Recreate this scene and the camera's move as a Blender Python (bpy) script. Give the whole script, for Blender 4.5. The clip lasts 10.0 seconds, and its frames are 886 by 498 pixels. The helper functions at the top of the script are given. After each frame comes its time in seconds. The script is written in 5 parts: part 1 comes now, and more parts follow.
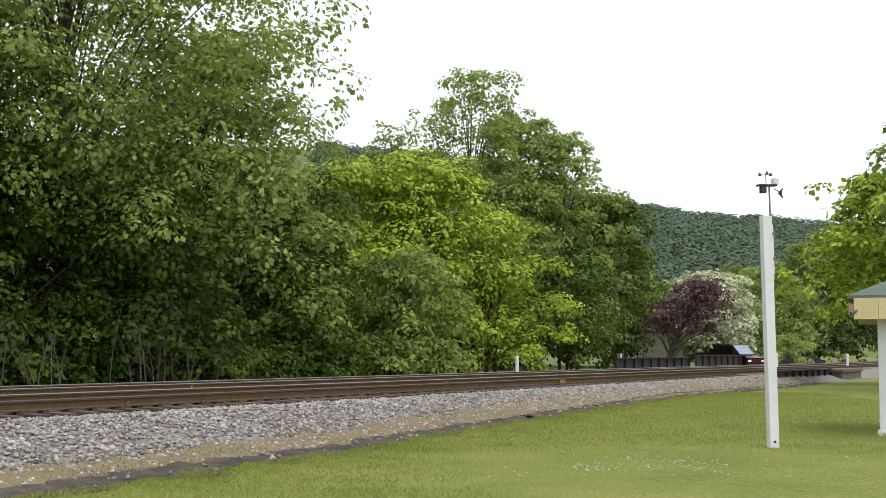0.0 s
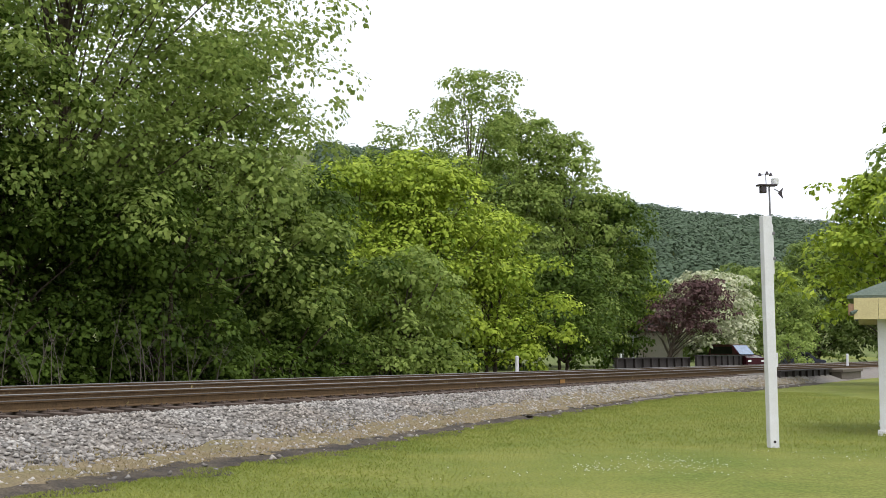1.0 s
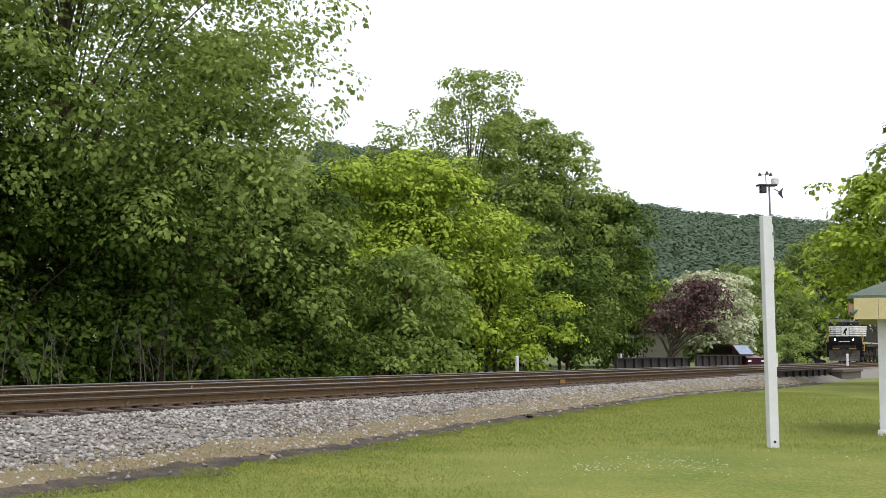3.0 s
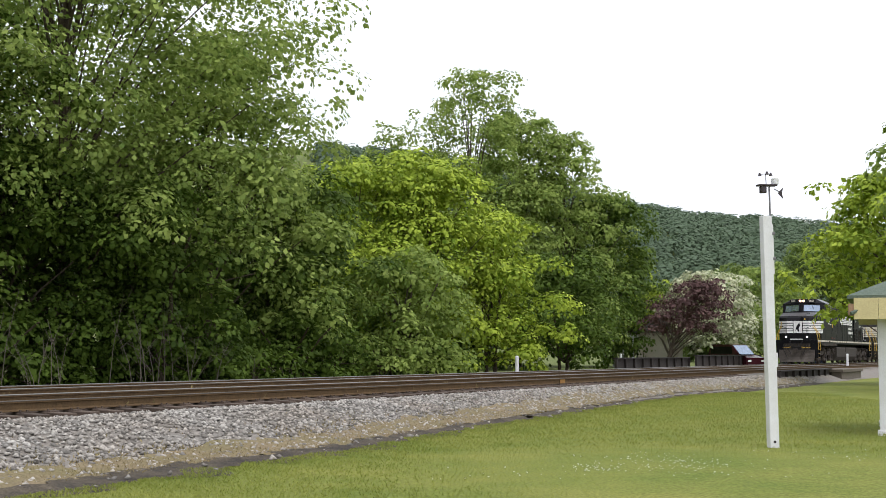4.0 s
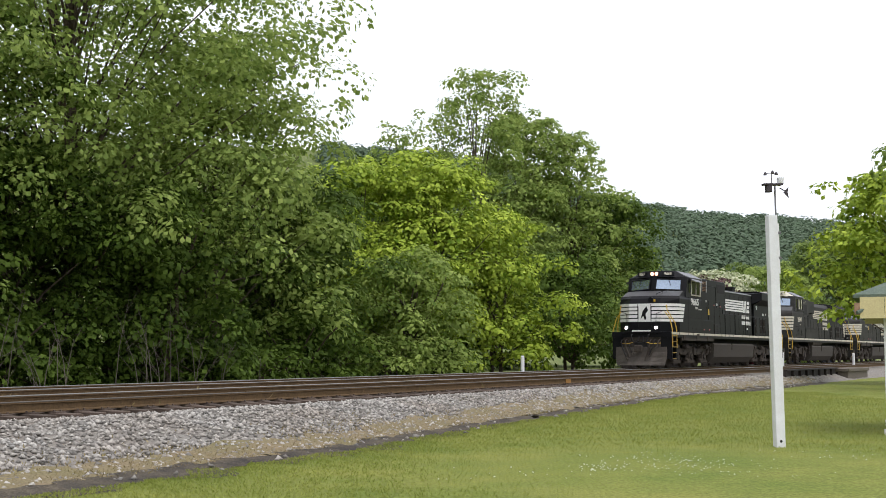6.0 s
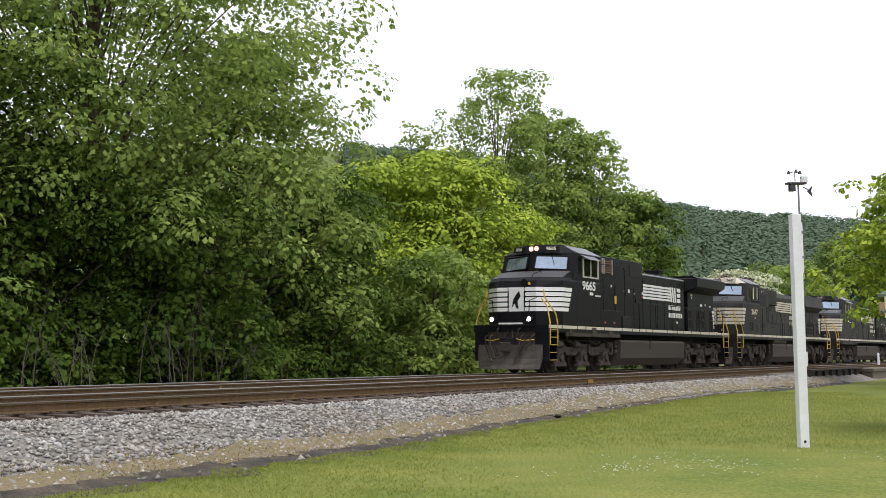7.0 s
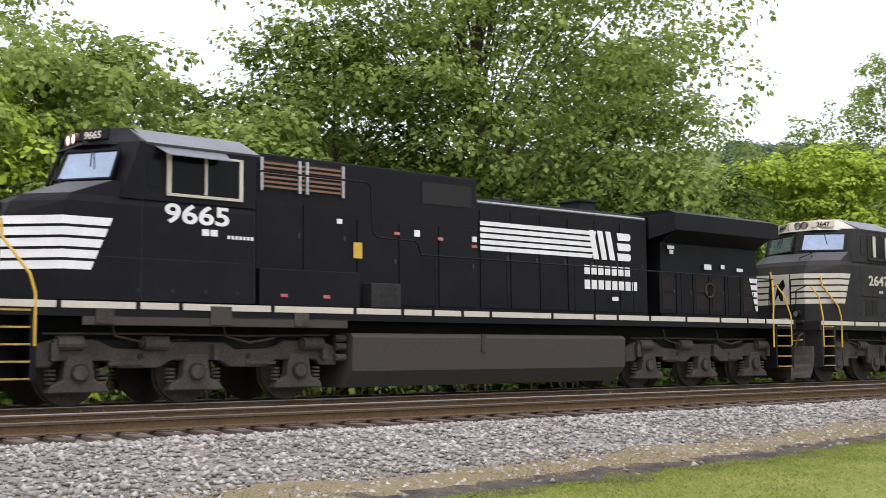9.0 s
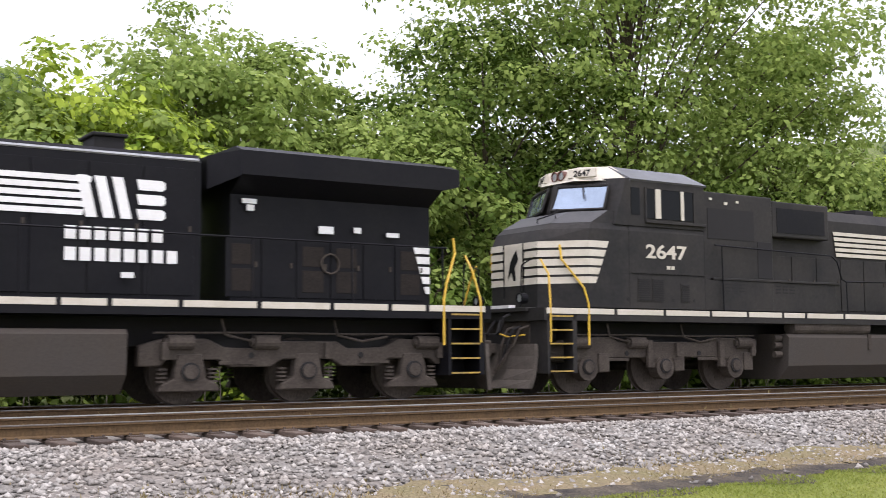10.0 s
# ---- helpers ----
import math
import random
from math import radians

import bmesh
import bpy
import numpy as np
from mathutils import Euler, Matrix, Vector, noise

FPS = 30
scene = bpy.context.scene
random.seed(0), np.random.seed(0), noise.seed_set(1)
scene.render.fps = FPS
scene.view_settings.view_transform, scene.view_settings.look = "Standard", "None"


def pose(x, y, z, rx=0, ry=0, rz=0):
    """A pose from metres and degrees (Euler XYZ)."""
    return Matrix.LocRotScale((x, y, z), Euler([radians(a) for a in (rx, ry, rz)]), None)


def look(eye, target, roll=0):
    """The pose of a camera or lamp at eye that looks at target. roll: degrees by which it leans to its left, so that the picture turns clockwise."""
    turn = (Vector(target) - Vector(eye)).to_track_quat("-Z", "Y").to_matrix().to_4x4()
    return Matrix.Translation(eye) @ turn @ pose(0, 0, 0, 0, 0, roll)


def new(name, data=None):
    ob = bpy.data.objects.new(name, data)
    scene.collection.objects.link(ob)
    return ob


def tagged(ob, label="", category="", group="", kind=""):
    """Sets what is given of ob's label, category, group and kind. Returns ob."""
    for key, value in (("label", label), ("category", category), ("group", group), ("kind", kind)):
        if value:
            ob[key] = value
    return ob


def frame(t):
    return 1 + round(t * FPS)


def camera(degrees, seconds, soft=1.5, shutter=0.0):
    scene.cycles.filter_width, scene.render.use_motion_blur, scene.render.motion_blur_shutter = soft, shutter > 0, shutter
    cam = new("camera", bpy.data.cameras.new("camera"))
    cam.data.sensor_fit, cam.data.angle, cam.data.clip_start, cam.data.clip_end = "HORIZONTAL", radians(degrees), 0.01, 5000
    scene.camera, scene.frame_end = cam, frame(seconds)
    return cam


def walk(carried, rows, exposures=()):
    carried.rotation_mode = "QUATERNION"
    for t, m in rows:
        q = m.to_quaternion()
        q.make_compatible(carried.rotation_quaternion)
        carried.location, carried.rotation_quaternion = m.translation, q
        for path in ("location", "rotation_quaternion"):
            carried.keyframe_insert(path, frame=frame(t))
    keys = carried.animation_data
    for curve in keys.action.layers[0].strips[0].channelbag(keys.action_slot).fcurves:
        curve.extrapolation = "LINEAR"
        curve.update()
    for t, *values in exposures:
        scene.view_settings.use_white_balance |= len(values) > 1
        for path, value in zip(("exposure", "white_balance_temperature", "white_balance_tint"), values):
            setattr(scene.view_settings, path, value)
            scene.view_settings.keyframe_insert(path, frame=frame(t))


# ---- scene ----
cam = camera(40.2, 10.0, soft=0.75, shutter=0.15)
EYE = 1.5
PATH = [
    (0.0, 0.0, 4.867, -0.22), (5.0, 0.0, 4.867, -0.22), (5.7, 0.12, 4.868, -0.15), (6.3, 0.42, 4.874, -0.06), (6.5, 0.544, 4.878, -0.05),
    (7.0, 1.303, 4.866, -0.08), (7.5, 1.658, 4.749, -0.08), (8.0, 3.604, 4.639, 0.05), (8.5, 9.208, 4.768, 0.41),
    (9.0, 19.459, 5.16, 0.41), (9.5, 22.961, 4.775, 0.4), (10.0, 26.619, 5.147, 0.41),
]
walk(cam, [(t, pose(0, 0, EYE, 90 + pitch, roll, yaw)) for t, yaw, pitch, roll in PATH], exposures=[(0.0, 0.1, 6380, 14), (8.2, 0.1, 6350, 15), (8.8, 0.27, 6270, 18), (9.4, 0.44, 6230, 20), (10.0, 0.55, 6230, 22)])

# ---- overcast daylight ----
world = bpy.data.worlds.new("overcast_sky")
scene.world = world
world.use_nodes = True
wn = world.node_tree.nodes
sky = wn.new("ShaderNodeTexSky")
sky.sky_type, sky.sun_disc, sky.sun_elevation, sky.sun_rotation = "NISHITA", False, radians(58), radians(150)
cloud = wn.new("ShaderNodeMix")
cloud.data_type = "RGBA"
cloud.inputs[0].default_value = 0.86
world.node_tree.links.new(sky.outputs[0], cloud.inputs[6])
cloud.inputs[7].default_value = (11.2, 11.6, 12.0, 1)
world.node_tree.links.new(cloud.outputs[2], wn["Background"].inputs[0])
wn["Background"].inputs[1].default_value = 0.11
sun = new("sun", bpy.data.lights.new("sun", "SUN"))
sun.data.energy, sun.data.angle, sun.data.color = 1.5, radians(20), (1.0, 0.96, 0.9)
sun.matrix_world = look((0, 0, 60), (-18, 22, 0))

# ---- materials ----
def material(name, color, rough=0.6, metal=0.0, vary=0.25, scale=3.0, bump=0.0, bump_scale=30.0, second=None, mottle=0.6, emit=0.0, spec=0.5, random_piece=0.0):
    """A surface with two scales of variation: broad stains towards a second colour, and fine grain with relief."""
    m = bpy.data.materials.new(name)
    m.use_nodes = True
    nt = m.node_tree
    nodes, links = nt.nodes, nt.links
    b = nodes["Principled BSDF"]
    b.inputs["Roughness"].default_value, b.inputs["Metallic"].default_value = rough, metal
    b.inputs["Specular IOR Level"].default_value = spec
    co = nodes.new("ShaderNodeTexCoord")
    big = nodes.new("ShaderNodeTexNoise")
    big.inputs["Scale"].default_value, big.inputs["Detail"].default_value, big.inputs["Roughness"].default_value = scale, 6, 0.65
    links.new(co.outputs["Object"], big.inputs["Vector"])
    fine = nodes.new("ShaderNodeTexNoise")
    fine.inputs["Scale"].default_value, fine.inputs["Detail"].default_value = bump_scale, 4
    links.new(co.outputs["Object"], fine.inputs["Vector"])
    ramp = nodes.new("ShaderNodeMapRange")
    ramp.inputs[1].default_value, ramp.inputs[2].default_value, ramp.inputs[3].default_value, ramp.inputs[4].default_value = 0.35, 0.68, 0.0, mottle
    links.new(big.outputs["Fac"], ramp.inputs[0])
    mix = nodes.new("ShaderNodeMix")
    mix.data_type = "RGBA"
    links.new(ramp.outputs[0], mix.inputs[0])
    s = second or tuple(c * (1 - vary) for c in color)
    mix.inputs[6].default_value, mix.inputs[7].default_value = (*color, 1), (*s, 1)
    grain = nodes.new("ShaderNodeMix")
    grain.data_type, grain.blend_type = "RGBA", "MULTIPLY"
    grain.inputs[0].default_value = 1.0
    gr = nodes.new("ShaderNodeMapRange")
    gr.inputs[1].default_value, gr.inputs[2].default_value, gr.inputs[3].default_value, gr.inputs[4].default_value = 0.25, 0.75, 1 - vary, 1 + vary
    links.new(fine.outputs["Fac"], gr.inputs[0])
    links.new(mix.outputs[2], grain.inputs[6])
    links.new(gr.outputs[0], grain.inputs[7])
    out = grain.outputs[2]
    if random_piece:
        info = nodes.new("ShaderNodeObjectInfo") if random_piece > 0 else nodes.new("ShaderNodeNewGeometry")
        rr = nodes.new("ShaderNodeMapRange")
        a = abs(random_piece)
        rr.inputs[3].default_value, rr.inputs[4].default_value = 1 - a, 1 + a
        links.new(info.outputs["Random" if random_piece > 0 else "Random Per Island"], rr.inputs[0])
        pm = nodes.new("ShaderNodeMix")
        pm.data_type, pm.blend_type = "RGBA", "MULTIPLY"
        pm.inputs[0].default_value = 1.0
        links.new(out, pm.inputs[6])
        links.new(rr.outputs[0], pm.inputs[7])
        out = pm.outputs[2]
    links.new(out, b.inputs["Base Color"])
    if bump:
        bp = nodes.new("ShaderNodeBump")
        bp.inputs["Strength"].default_value, bp.inputs["Distance"].default_value = bump, 0.02
        links.new(fine.outputs["Fac"], bp.inputs["Height"])
        links.new(bp.outputs["Normal"], b.inputs["Normal"])
    if emit:
        b.inputs["Emission Color"].default_value, b.inputs["Emission Strength"].default_value = (*color, 1), emit
    return m


def leaf_material(name, dark, light, trans=0.35):
    """Leaves: each one its own shade between two greens, part of the light passing through."""
    m = bpy.data.materials.new(name)
    m.use_nodes = True
    nodes, links = m.node_tree.nodes, m.node_tree.links
    b = nodes["Principled BSDF"]
    b.inputs["Roughness"].default_value, b.inputs["Specular IOR Level"].default_value = 0.6, 0.12
    geo = nodes.new("ShaderNodeNewGeometry")
    co = nodes.new("ShaderNodeTexCoord")
    nz = nodes.new("ShaderNodeTexNoise")
    nz.inputs["Scale"].default_value, nz.inputs["Detail"].default_value = 0.9, 3
    links.new(co.outputs["Object"], nz.inputs["Vector"])
    add = nodes.new("ShaderNodeMath")
    add.operation = "MULTIPLY_ADD"
    links.new(geo.outputs["Random Per Island"], add.inputs[0])
    add.inputs[1].default_value = 0.34
    links.new(nz.outputs["Fac"], add.inputs[2])
    mr = nodes.new("ShaderNodeMapRange")
    mr.inputs[1].default_value, mr.inputs[2].default_value = 0.36, 0.92
    links.new(add.outputs[0], mr.inputs[0])
    mix = nodes.new("ShaderNodeMix")
    mix.data_type = "RGBA"
    mix.inputs[6].default_value, mix.inputs[7].default_value = (*dark, 1), (*light, 1)
    links.new(mr.outputs[0], mix.inputs[0])
    links.new(mix.outputs[2], b.inputs["Base Color"])
    tr = nodes.new("ShaderNodeBsdfTranslucent")
    links.new(mix.outputs[2], tr.inputs["Color"])
    ms = nodes.new("ShaderNodeMixShader")
    ms.inputs[0].default_value = trans
    links.new(b.outputs[0], ms.inputs[1])
    links.new(tr.outputs[0], ms.inputs[2])
    links.new(ms.outputs[0], nodes["Material Output"].inputs["Surface"])
    return m


M_LAWN = material("lawn", (0.132, 0.17, 0.034), 0.9, second=(0.275, 0.262, 0.07), scale=0.45, bump=0.8, bump_scale=26, vary=0.42, spec=0.1)
M_WILD = material("rough_grass", (0.115, 0.155, 0.045), 0.95, second=(0.2, 0.2, 0.09), scale=0.6, bump=0.8, bump_scale=12, vary=0.4, spec=0.1)
M_BALLAST = material("ballast", (0.215, 0.202, 0.18), 0.9, second=(0.2, 0.165, 0.135), scale=0.7, bump=1.0, bump_scale=22, vary=0.5, spec=0.2)
M_STONE = material("ballast_stone", (0.335, 0.32, 0.292), 0.85, second=(0.23, 0.19, 0.15), scale=0.6, bump=0.3, bump_scale=60, vary=0.2, spec=0.25, random_piece=-0.5)
M_CINDER = material("cinder_soil", (0.045, 0.04, 0.037), 0.95, second=(0.17, 0.14, 0.095), scale=2.4, bump=0.9, bump_scale=35, vary=0.5, spec=0.15)
M_STRAW = material("dry_grass", (0.27, 0.205, 0.11), 0.9, second=(0.17, 0.165, 0.055), scale=0.8, vary=0.3, spec=0.1, random_piece=-0.35)
M_VERGE = material("dry_verge_soil", (0.23, 0.18, 0.115), 0.95, second=(0.15, 0.145, 0.06), scale=1.1, bump=0.9, bump_scale=30, vary=0.4, spec=0.1)
M_CLOVER = material("clover_flower", (0.66, 0.69, 0.56), 0.8, vary=0.1)
M_RAIL = material("rusty_rail", (0.12, 0.078, 0.04), 0.9, second=(0.066, 0.044, 0.027), scale=5, bump=0.3, vary=0.25, spec=0.12)
M_RAILTOP = material("worn_rail_head", (0.3, 0.29, 0.27), 0.42, metal=0.7, vary=0.1, scale=6)
M_DULLHEAD = material("dull_rail_head", (0.11, 0.095, 0.08), 0.6, metal=0.3, vary=0.15, scale=6)
M_TIE = material("wooden_tie", (0.105, 0.075, 0.055), 0.9, second=(0.05, 0.036, 0.03), scale=4, bump=0.6, bump_scale=40, vary=0.3, random_piece=0.35)
M_WHITE = material("weathered_white_paint", (0.74, 0.74, 0.76), 0.6, second=(0.5, 0.48, 0.45), scale=3, mottle=0.35, bump=0.15, bump_scale=50, vary=0.06)
M_BLACK = material("black_loco_paint", (0.006, 0.006, 0.008), 0.5, spec=0.13, second=(0.0125, 0.012, 0.0125), scale=0.9, mottle=0.6, bump=0.05, bump_scale=12, vary=0.18)
M_BLACK2 = material("dusty_black_paint", (0.02, 0.0195, 0.019), 0.6, spec=0.16, second=(0.045, 0.04, 0.035), scale=0.9, mottle=0.7, bump=0.05, bump_scale=12, vary=0.18)
M_GRIME = material("grimy_underframe", (0.048, 0.04, 0.033), 0.9, spec=0.15, second=(0.095, 0.08, 0.066), scale=2.2, bump=0.3, bump_scale=25, vary=0.3)
M_TANK = material("dusty_tank", (0.058, 0.049, 0.04), 0.8, spec=0.2, second=(0.055, 0.05, 0.045), scale=1.2, bump=0.1, vary=0.15)
M_SCREEN = material("dusty_vent_screen", (0.022, 0.019, 0.017), 0.9, second=(0.034, 0.028, 0.024), scale=3, vary=0.3, spec=0.1)
# Void dark paints in the shade of openings and underframe; also black fittings.
M_DARK = material("void_shade_and_black_parts", (0.012, 0.011, 0.011), 0.9, vary=0.2)
M_LOCOWHITE = material("loco_white", (0.78, 0.78, 0.76), 0.5, second=(0.55, 0.52, 0.47), scale=2.5, mottle=0.35, vary=0.06)
M_CREAM = material("dirty_cream", (0.56, 0.52, 0.43), 0.55, second=(0.42, 0.37, 0.28), scale=2.5, mottle=0.5, vary=0.08)
M_YELLOW = material("safety_yellow", (0.62, 0.40, 0.03), 0.5, second=(0.4, 0.24, 0.05), scale=3, mottle=0.5, vary=0.1)
M_NOSETOP = material("greyed_black", (0.045, 0.045, 0.047), 0.55, second=(0.075, 0.072, 0.07), scale=1.6, mottle=0.7, vary=0.15)
M_GREYROOF = material("grey_cab_roof", (0.16, 0.165, 0.18), 0.5, second=(0.11, 0.11, 0.115), scale=1.5, vary=0.12)
M_SILVER = material("worn_edge_metal", (0.42, 0.43, 0.44), 0.45, second=(0.2, 0.2, 0.2), scale=4, metal=0.4, vary=0.2)
M_RUSTBAR = material("rusty_louvre", (0.22, 0.12, 0.07), 0.8, second=(0.12, 0.07, 0.05), scale=4, vary=0.25)
M_REDTAG = material("red_placard", (0.4, 0.05, 0.05), 0.6, second=(0.5, 0.28, 0.26), scale=20, vary=0.1)
M_GLASS = material("cab_glass", (0.35, 0.42, 0.52), 0.08, second=(0.25, 0.3, 0.36), scale=1.5, vary=0.05, metal=0.75, spec=0.8)
M_GLASSDARK = material("dark_glass", (0.005, 0.006, 0.006), 0.12, vary=0.1, spec=0.1)
M_LAMP = material("lit_ditch_light", (1.0, 0.84, 0.80), 0.3, emit=9)
M_HEADLAMP = material("lit_headlight", (1.0, 0.56, 0.36), 0.3, emit=3.2)
M_PLOUGH = material("scuffed_plough_steel", (0.1, 0.086, 0.072), 0.75, spec=0.25, second=(0.055, 0.047, 0.04), scale=2.6, mottle=0.9, bump=0.15, vary=0.2)
# Step edges: a duller, mottled yellow than the handrails.
M_RAILYELLOW = material("dull_step_yellow", (0.42, 0.27, 0.04), 0.6, second=(0.14, 0.1, 0.04), scale=7, mottle=0.9, vary=0.2)
M_LAMPRIM = material("headlight_rim", (0.13, 0.05, 0.035), 0.4, vary=0.1)
M_BARK = material("bark", (0.11, 0.085, 0.065), 0.95, second=(0.06, 0.05, 0.04), scale=5, bump=0.8, bump_scale=18, vary=0.3, spec=0.1)
M_TWIG = material("grey_twig", (0.13, 0.11, 0.09), 0.9, vary=0.2)
M_STEEL = material("rusty_bridge_steel", (0.022, 0.017, 0.015), 0.8, second=(0.04, 0.028, 0.023), scale=1.2, bump=0.2, vary=0.25)
M_CONC = material("stained_concrete", (0.12, 0.1, 0.08), 0.9, second=(0.1, 0.08, 0.06), scale=1.2, bump=0.3, vary=0.2)
M_SHINGLE = material("moss_green_shingle", (0.08, 0.11, 0.085), 0.9, second=(0.12, 0.14, 0.10), scale=4, bump=0.3, vary=0.25, random_piece=0.2)
M_FASCIA = material("yellowed_fascia_board", (0.42, 0.37, 0.17), 0.75, second=(0.33, 0.27, 0.12), scale=1.6, bump=0.15, vary=0.12, random_piece=0.12)
M_TIMBER = material("warm_timber", (0.33, 0.2, 0.12), 0.7, vary=0.2)
M_MAST = material("galvanised_mast", (0.2, 0.19, 0.2), 0.5, metal=0.6, vary=0.15)
M_PLASTIC = material("dark_sensor_plastic", (0.035, 0.025, 0.03), 0.5, vary=0.2)
M_HOUSE = material("pale_siding", (0.74, 0.68, 0.58), 0.7, second=(0.62, 0.56, 0.47), scale=1.5, vary=0.08)
M_ROOF = material("house_roof", (0.1, 0.095, 0.09), 0.9, vary=0.25)
M_CARRED = material("dark_red_car_paint", (0.05, 0.009, 0.013), 0.25, vary=0.1, scale=1)
M_CARBLUE = material("dark_blue_car_paint", (0.012, 0.016, 0.03), 0.25, vary=0.1, scale=1)
M_TYRE = material("tyre_rubber", (0.015, 0.015, 0.015), 0.8, vary=0.2)
M_ORANGE = material("orange_marker_paint", (0.3, 0.15, 0.03), 0.7, vary=0.2)
L_BRIGHT = leaf_material("bright_maple_leaves", (0.115, 0.2, 0.016), (0.48, 0.58, 0.075), 0.27)
L_MID = leaf_material("green_leaves", (0.13, 0.205, 0.042), (0.38, 0.47, 0.125), 0.46)
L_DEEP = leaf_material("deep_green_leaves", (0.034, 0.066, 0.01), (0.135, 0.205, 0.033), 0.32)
L_FAR = leaf_material("far_leaves", (0.085, 0.14, 0.032), (0.24, 0.315, 0.082), 0.4)
L_RED = leaf_material("plum_leaves", (0.075, 0.042, 0.042), (0.165, 0.095, 0.088), 0.2)
L_BLOOM = leaf_material("white_blossom", (0.24, 0.31, 0.12), (0.78, 0.78, 0.58), 0.3)
# Greyed, bluish greens: distance haze is mixed into these leaf colours.
L_HAZY_WOODS = leaf_material("hill_woods", (0.1, 0.15, 0.09), (0.135, 0.19, 0.115), 0.3)
L_BLADE = leaf_material("grass_blades", (0.19, 0.238, 0.045), (0.33, 0.35, 0.09), 0.5)

# ---- mesh helpers ----
def part(name, bm, mat, parent=None, label=""):
    me = bpy.data.meshes.new(name)
    bm.to_mesh(me)
    bm.free()
    me.materials.append(mat)
    ob = new(name, me)
    if parent:
        ob.parent = parent
    return tagged(ob, label)


def thing(name, label, category, m=None, group="", kind=""):
    ob = new(name)
    ob.empty_display_size = 0.1
    if m:
        ob.matrix_basis = m
    return tagged(ob, label, category, group, kind)


def box(bm, x0, x1, y0, y1, z0, z1, bevel=0.0):
    vs = [bm.verts.new((x, y, z)) for z in (z0, z1) for x, y in ((x0, y0), (x1, y0), (x1, y1), (x0, y1))]
    fs = [bm.faces.new([vs[i] for i in f]) for f in ((3, 2, 1, 0), (4, 5, 6, 7), (0, 1, 5, 4), (1, 2, 6, 5), (2, 3, 7, 6), (3, 0, 4, 7))]
    if bevel:
        bmesh.ops.bevel(bm, geom=list({e for f in fs for e in f.edges}), offset=bevel, segments=2, affect="EDGES", profile=0.5)
    return bm


def boxes(*dims, bevel=0.0):
    bm = bmesh.new()
    for d in dims:
        box(bm, *d, bevel=bevel)
    return bm


def prism(bm, outline, y0, y1, inset=0.0):
    """Extrudes an outline in x, z from y0 to y1."""
    a = [bm.verts.new((x, y0, z)) for x, z in outline]
    b = [bm.verts.new((x, y1, z)) for x, z in outline]
    n = len(outline)
    bm.faces.new(a)
    bm.faces.new(b[::-1])
    for i in range(n):
        bm.faces.new((a[i], b[i], b[(i + 1) % n], a[(i + 1) % n]))
    bmesh.ops.recalc_face_normals(bm, faces=bm.faces)
    return bm


def loft(bm, rings):
    """Joins rings of equal length, closing both ends."""
    vs = [[bm.verts.new(p) for p in r] for r in rings]
    n = len(vs[0])
    for a, b in zip(vs, vs[1:]):
        for i in range(n):
            bm.faces.new((a[i], a[(i + 1) % n], b[(i + 1) % n], b[i]))
    bm.faces.new(vs[0][::-1])
    bm.faces.new(vs[-1])
    bmesh.ops.recalc_face_normals(bm, faces=bm.faces)
    return bm


def tube(bm, points, r, n=8, r_end=None):
    pts = [Vector(p) for p in points]
    rings = []
    for i, p in enumerate(pts):
        d = (pts[min(i + 1, len(pts) - 1)] - pts[max(i - 1, 0)]).normalized()
        a = d.orthogonal().normalized()
        if rings:
            ref = rings[-1][1]
            a = (ref - d * ref.dot(d)).normalized()
        b = d.cross(a)
        rad = r if r_end is None else r + (r_end - r) * i / (len(pts) - 1)
        rings.append(([p + (a * math.cos(k * 2 * math.pi / n) + b * math.sin(k * 2 * math.pi / n)) * rad for k in range(n)], a))
    return loft(bm, [r_[0] for r_ in rings])


def disc(bm, c, axis, r, h, n=20, r2=None):
    """A short cylinder, or cone with r2, round an axis letter."""
    ax = {"x": Vector((1, 0, 0)), "y": Vector((0, 1, 0)), "z": Vector((0, 0, 1))}[axis]
    c = Vector(c)
    return tube(bm, [c - ax * h / 2, c + ax * h / 2], r, n, r2)


def raw_mesh(name, verts, faces_n, mat, parent=None):
    """A mesh of many equal pieces, from arrays: verts (k, m, 3) and the index pattern of one piece."""
    k, m = verts.shape[:2]
    pat = np.array(faces_n)
    idx = (np.arange(k)[:, None, None] * m + pat[None]).reshape(-1)
    sides = pat.shape[1]
    me = bpy.data.meshes.new(name)
    me.vertices.add(k * m)
    me.vertices.foreach_set("co", verts.astype(np.float32).ravel())
    me.loops.add(len(idx))
    me.loops.foreach_set("vertex_index", idx.astype(np.int32))
    me.polygons.add(len(idx) // sides)
    me.polygons.foreach_set("loop_start", np.arange(0, len(idx), sides, dtype=np.int32))
    me.update(calc_edges=True)
    me.materials.append(mat)
    ob = new(name, me)
    if parent:
        ob.parent = parent
    return ob


# ---- the line of the tracks: u along them, q across, away from the lawn ----
AX = Vector((math.cos(radians(61)), math.sin(radians(61)), 0))
AN = Vector((-AX.y, AX.x, 0))
RAIL_A, RAIL_B, RAIL_C = 0.735, 0.745, 0.71
Q_A, Q_B, Q_C = 19.28, 16.5, 15.065


def bend(u):
    v = (u - 25) / 50
    return -0.35 * v / (1 + 4 * v) + 0.5 * v * v / (v * v + 0.25) if v > 0 else -0.35 * v + 1.2 * min(v * v, 4.0)


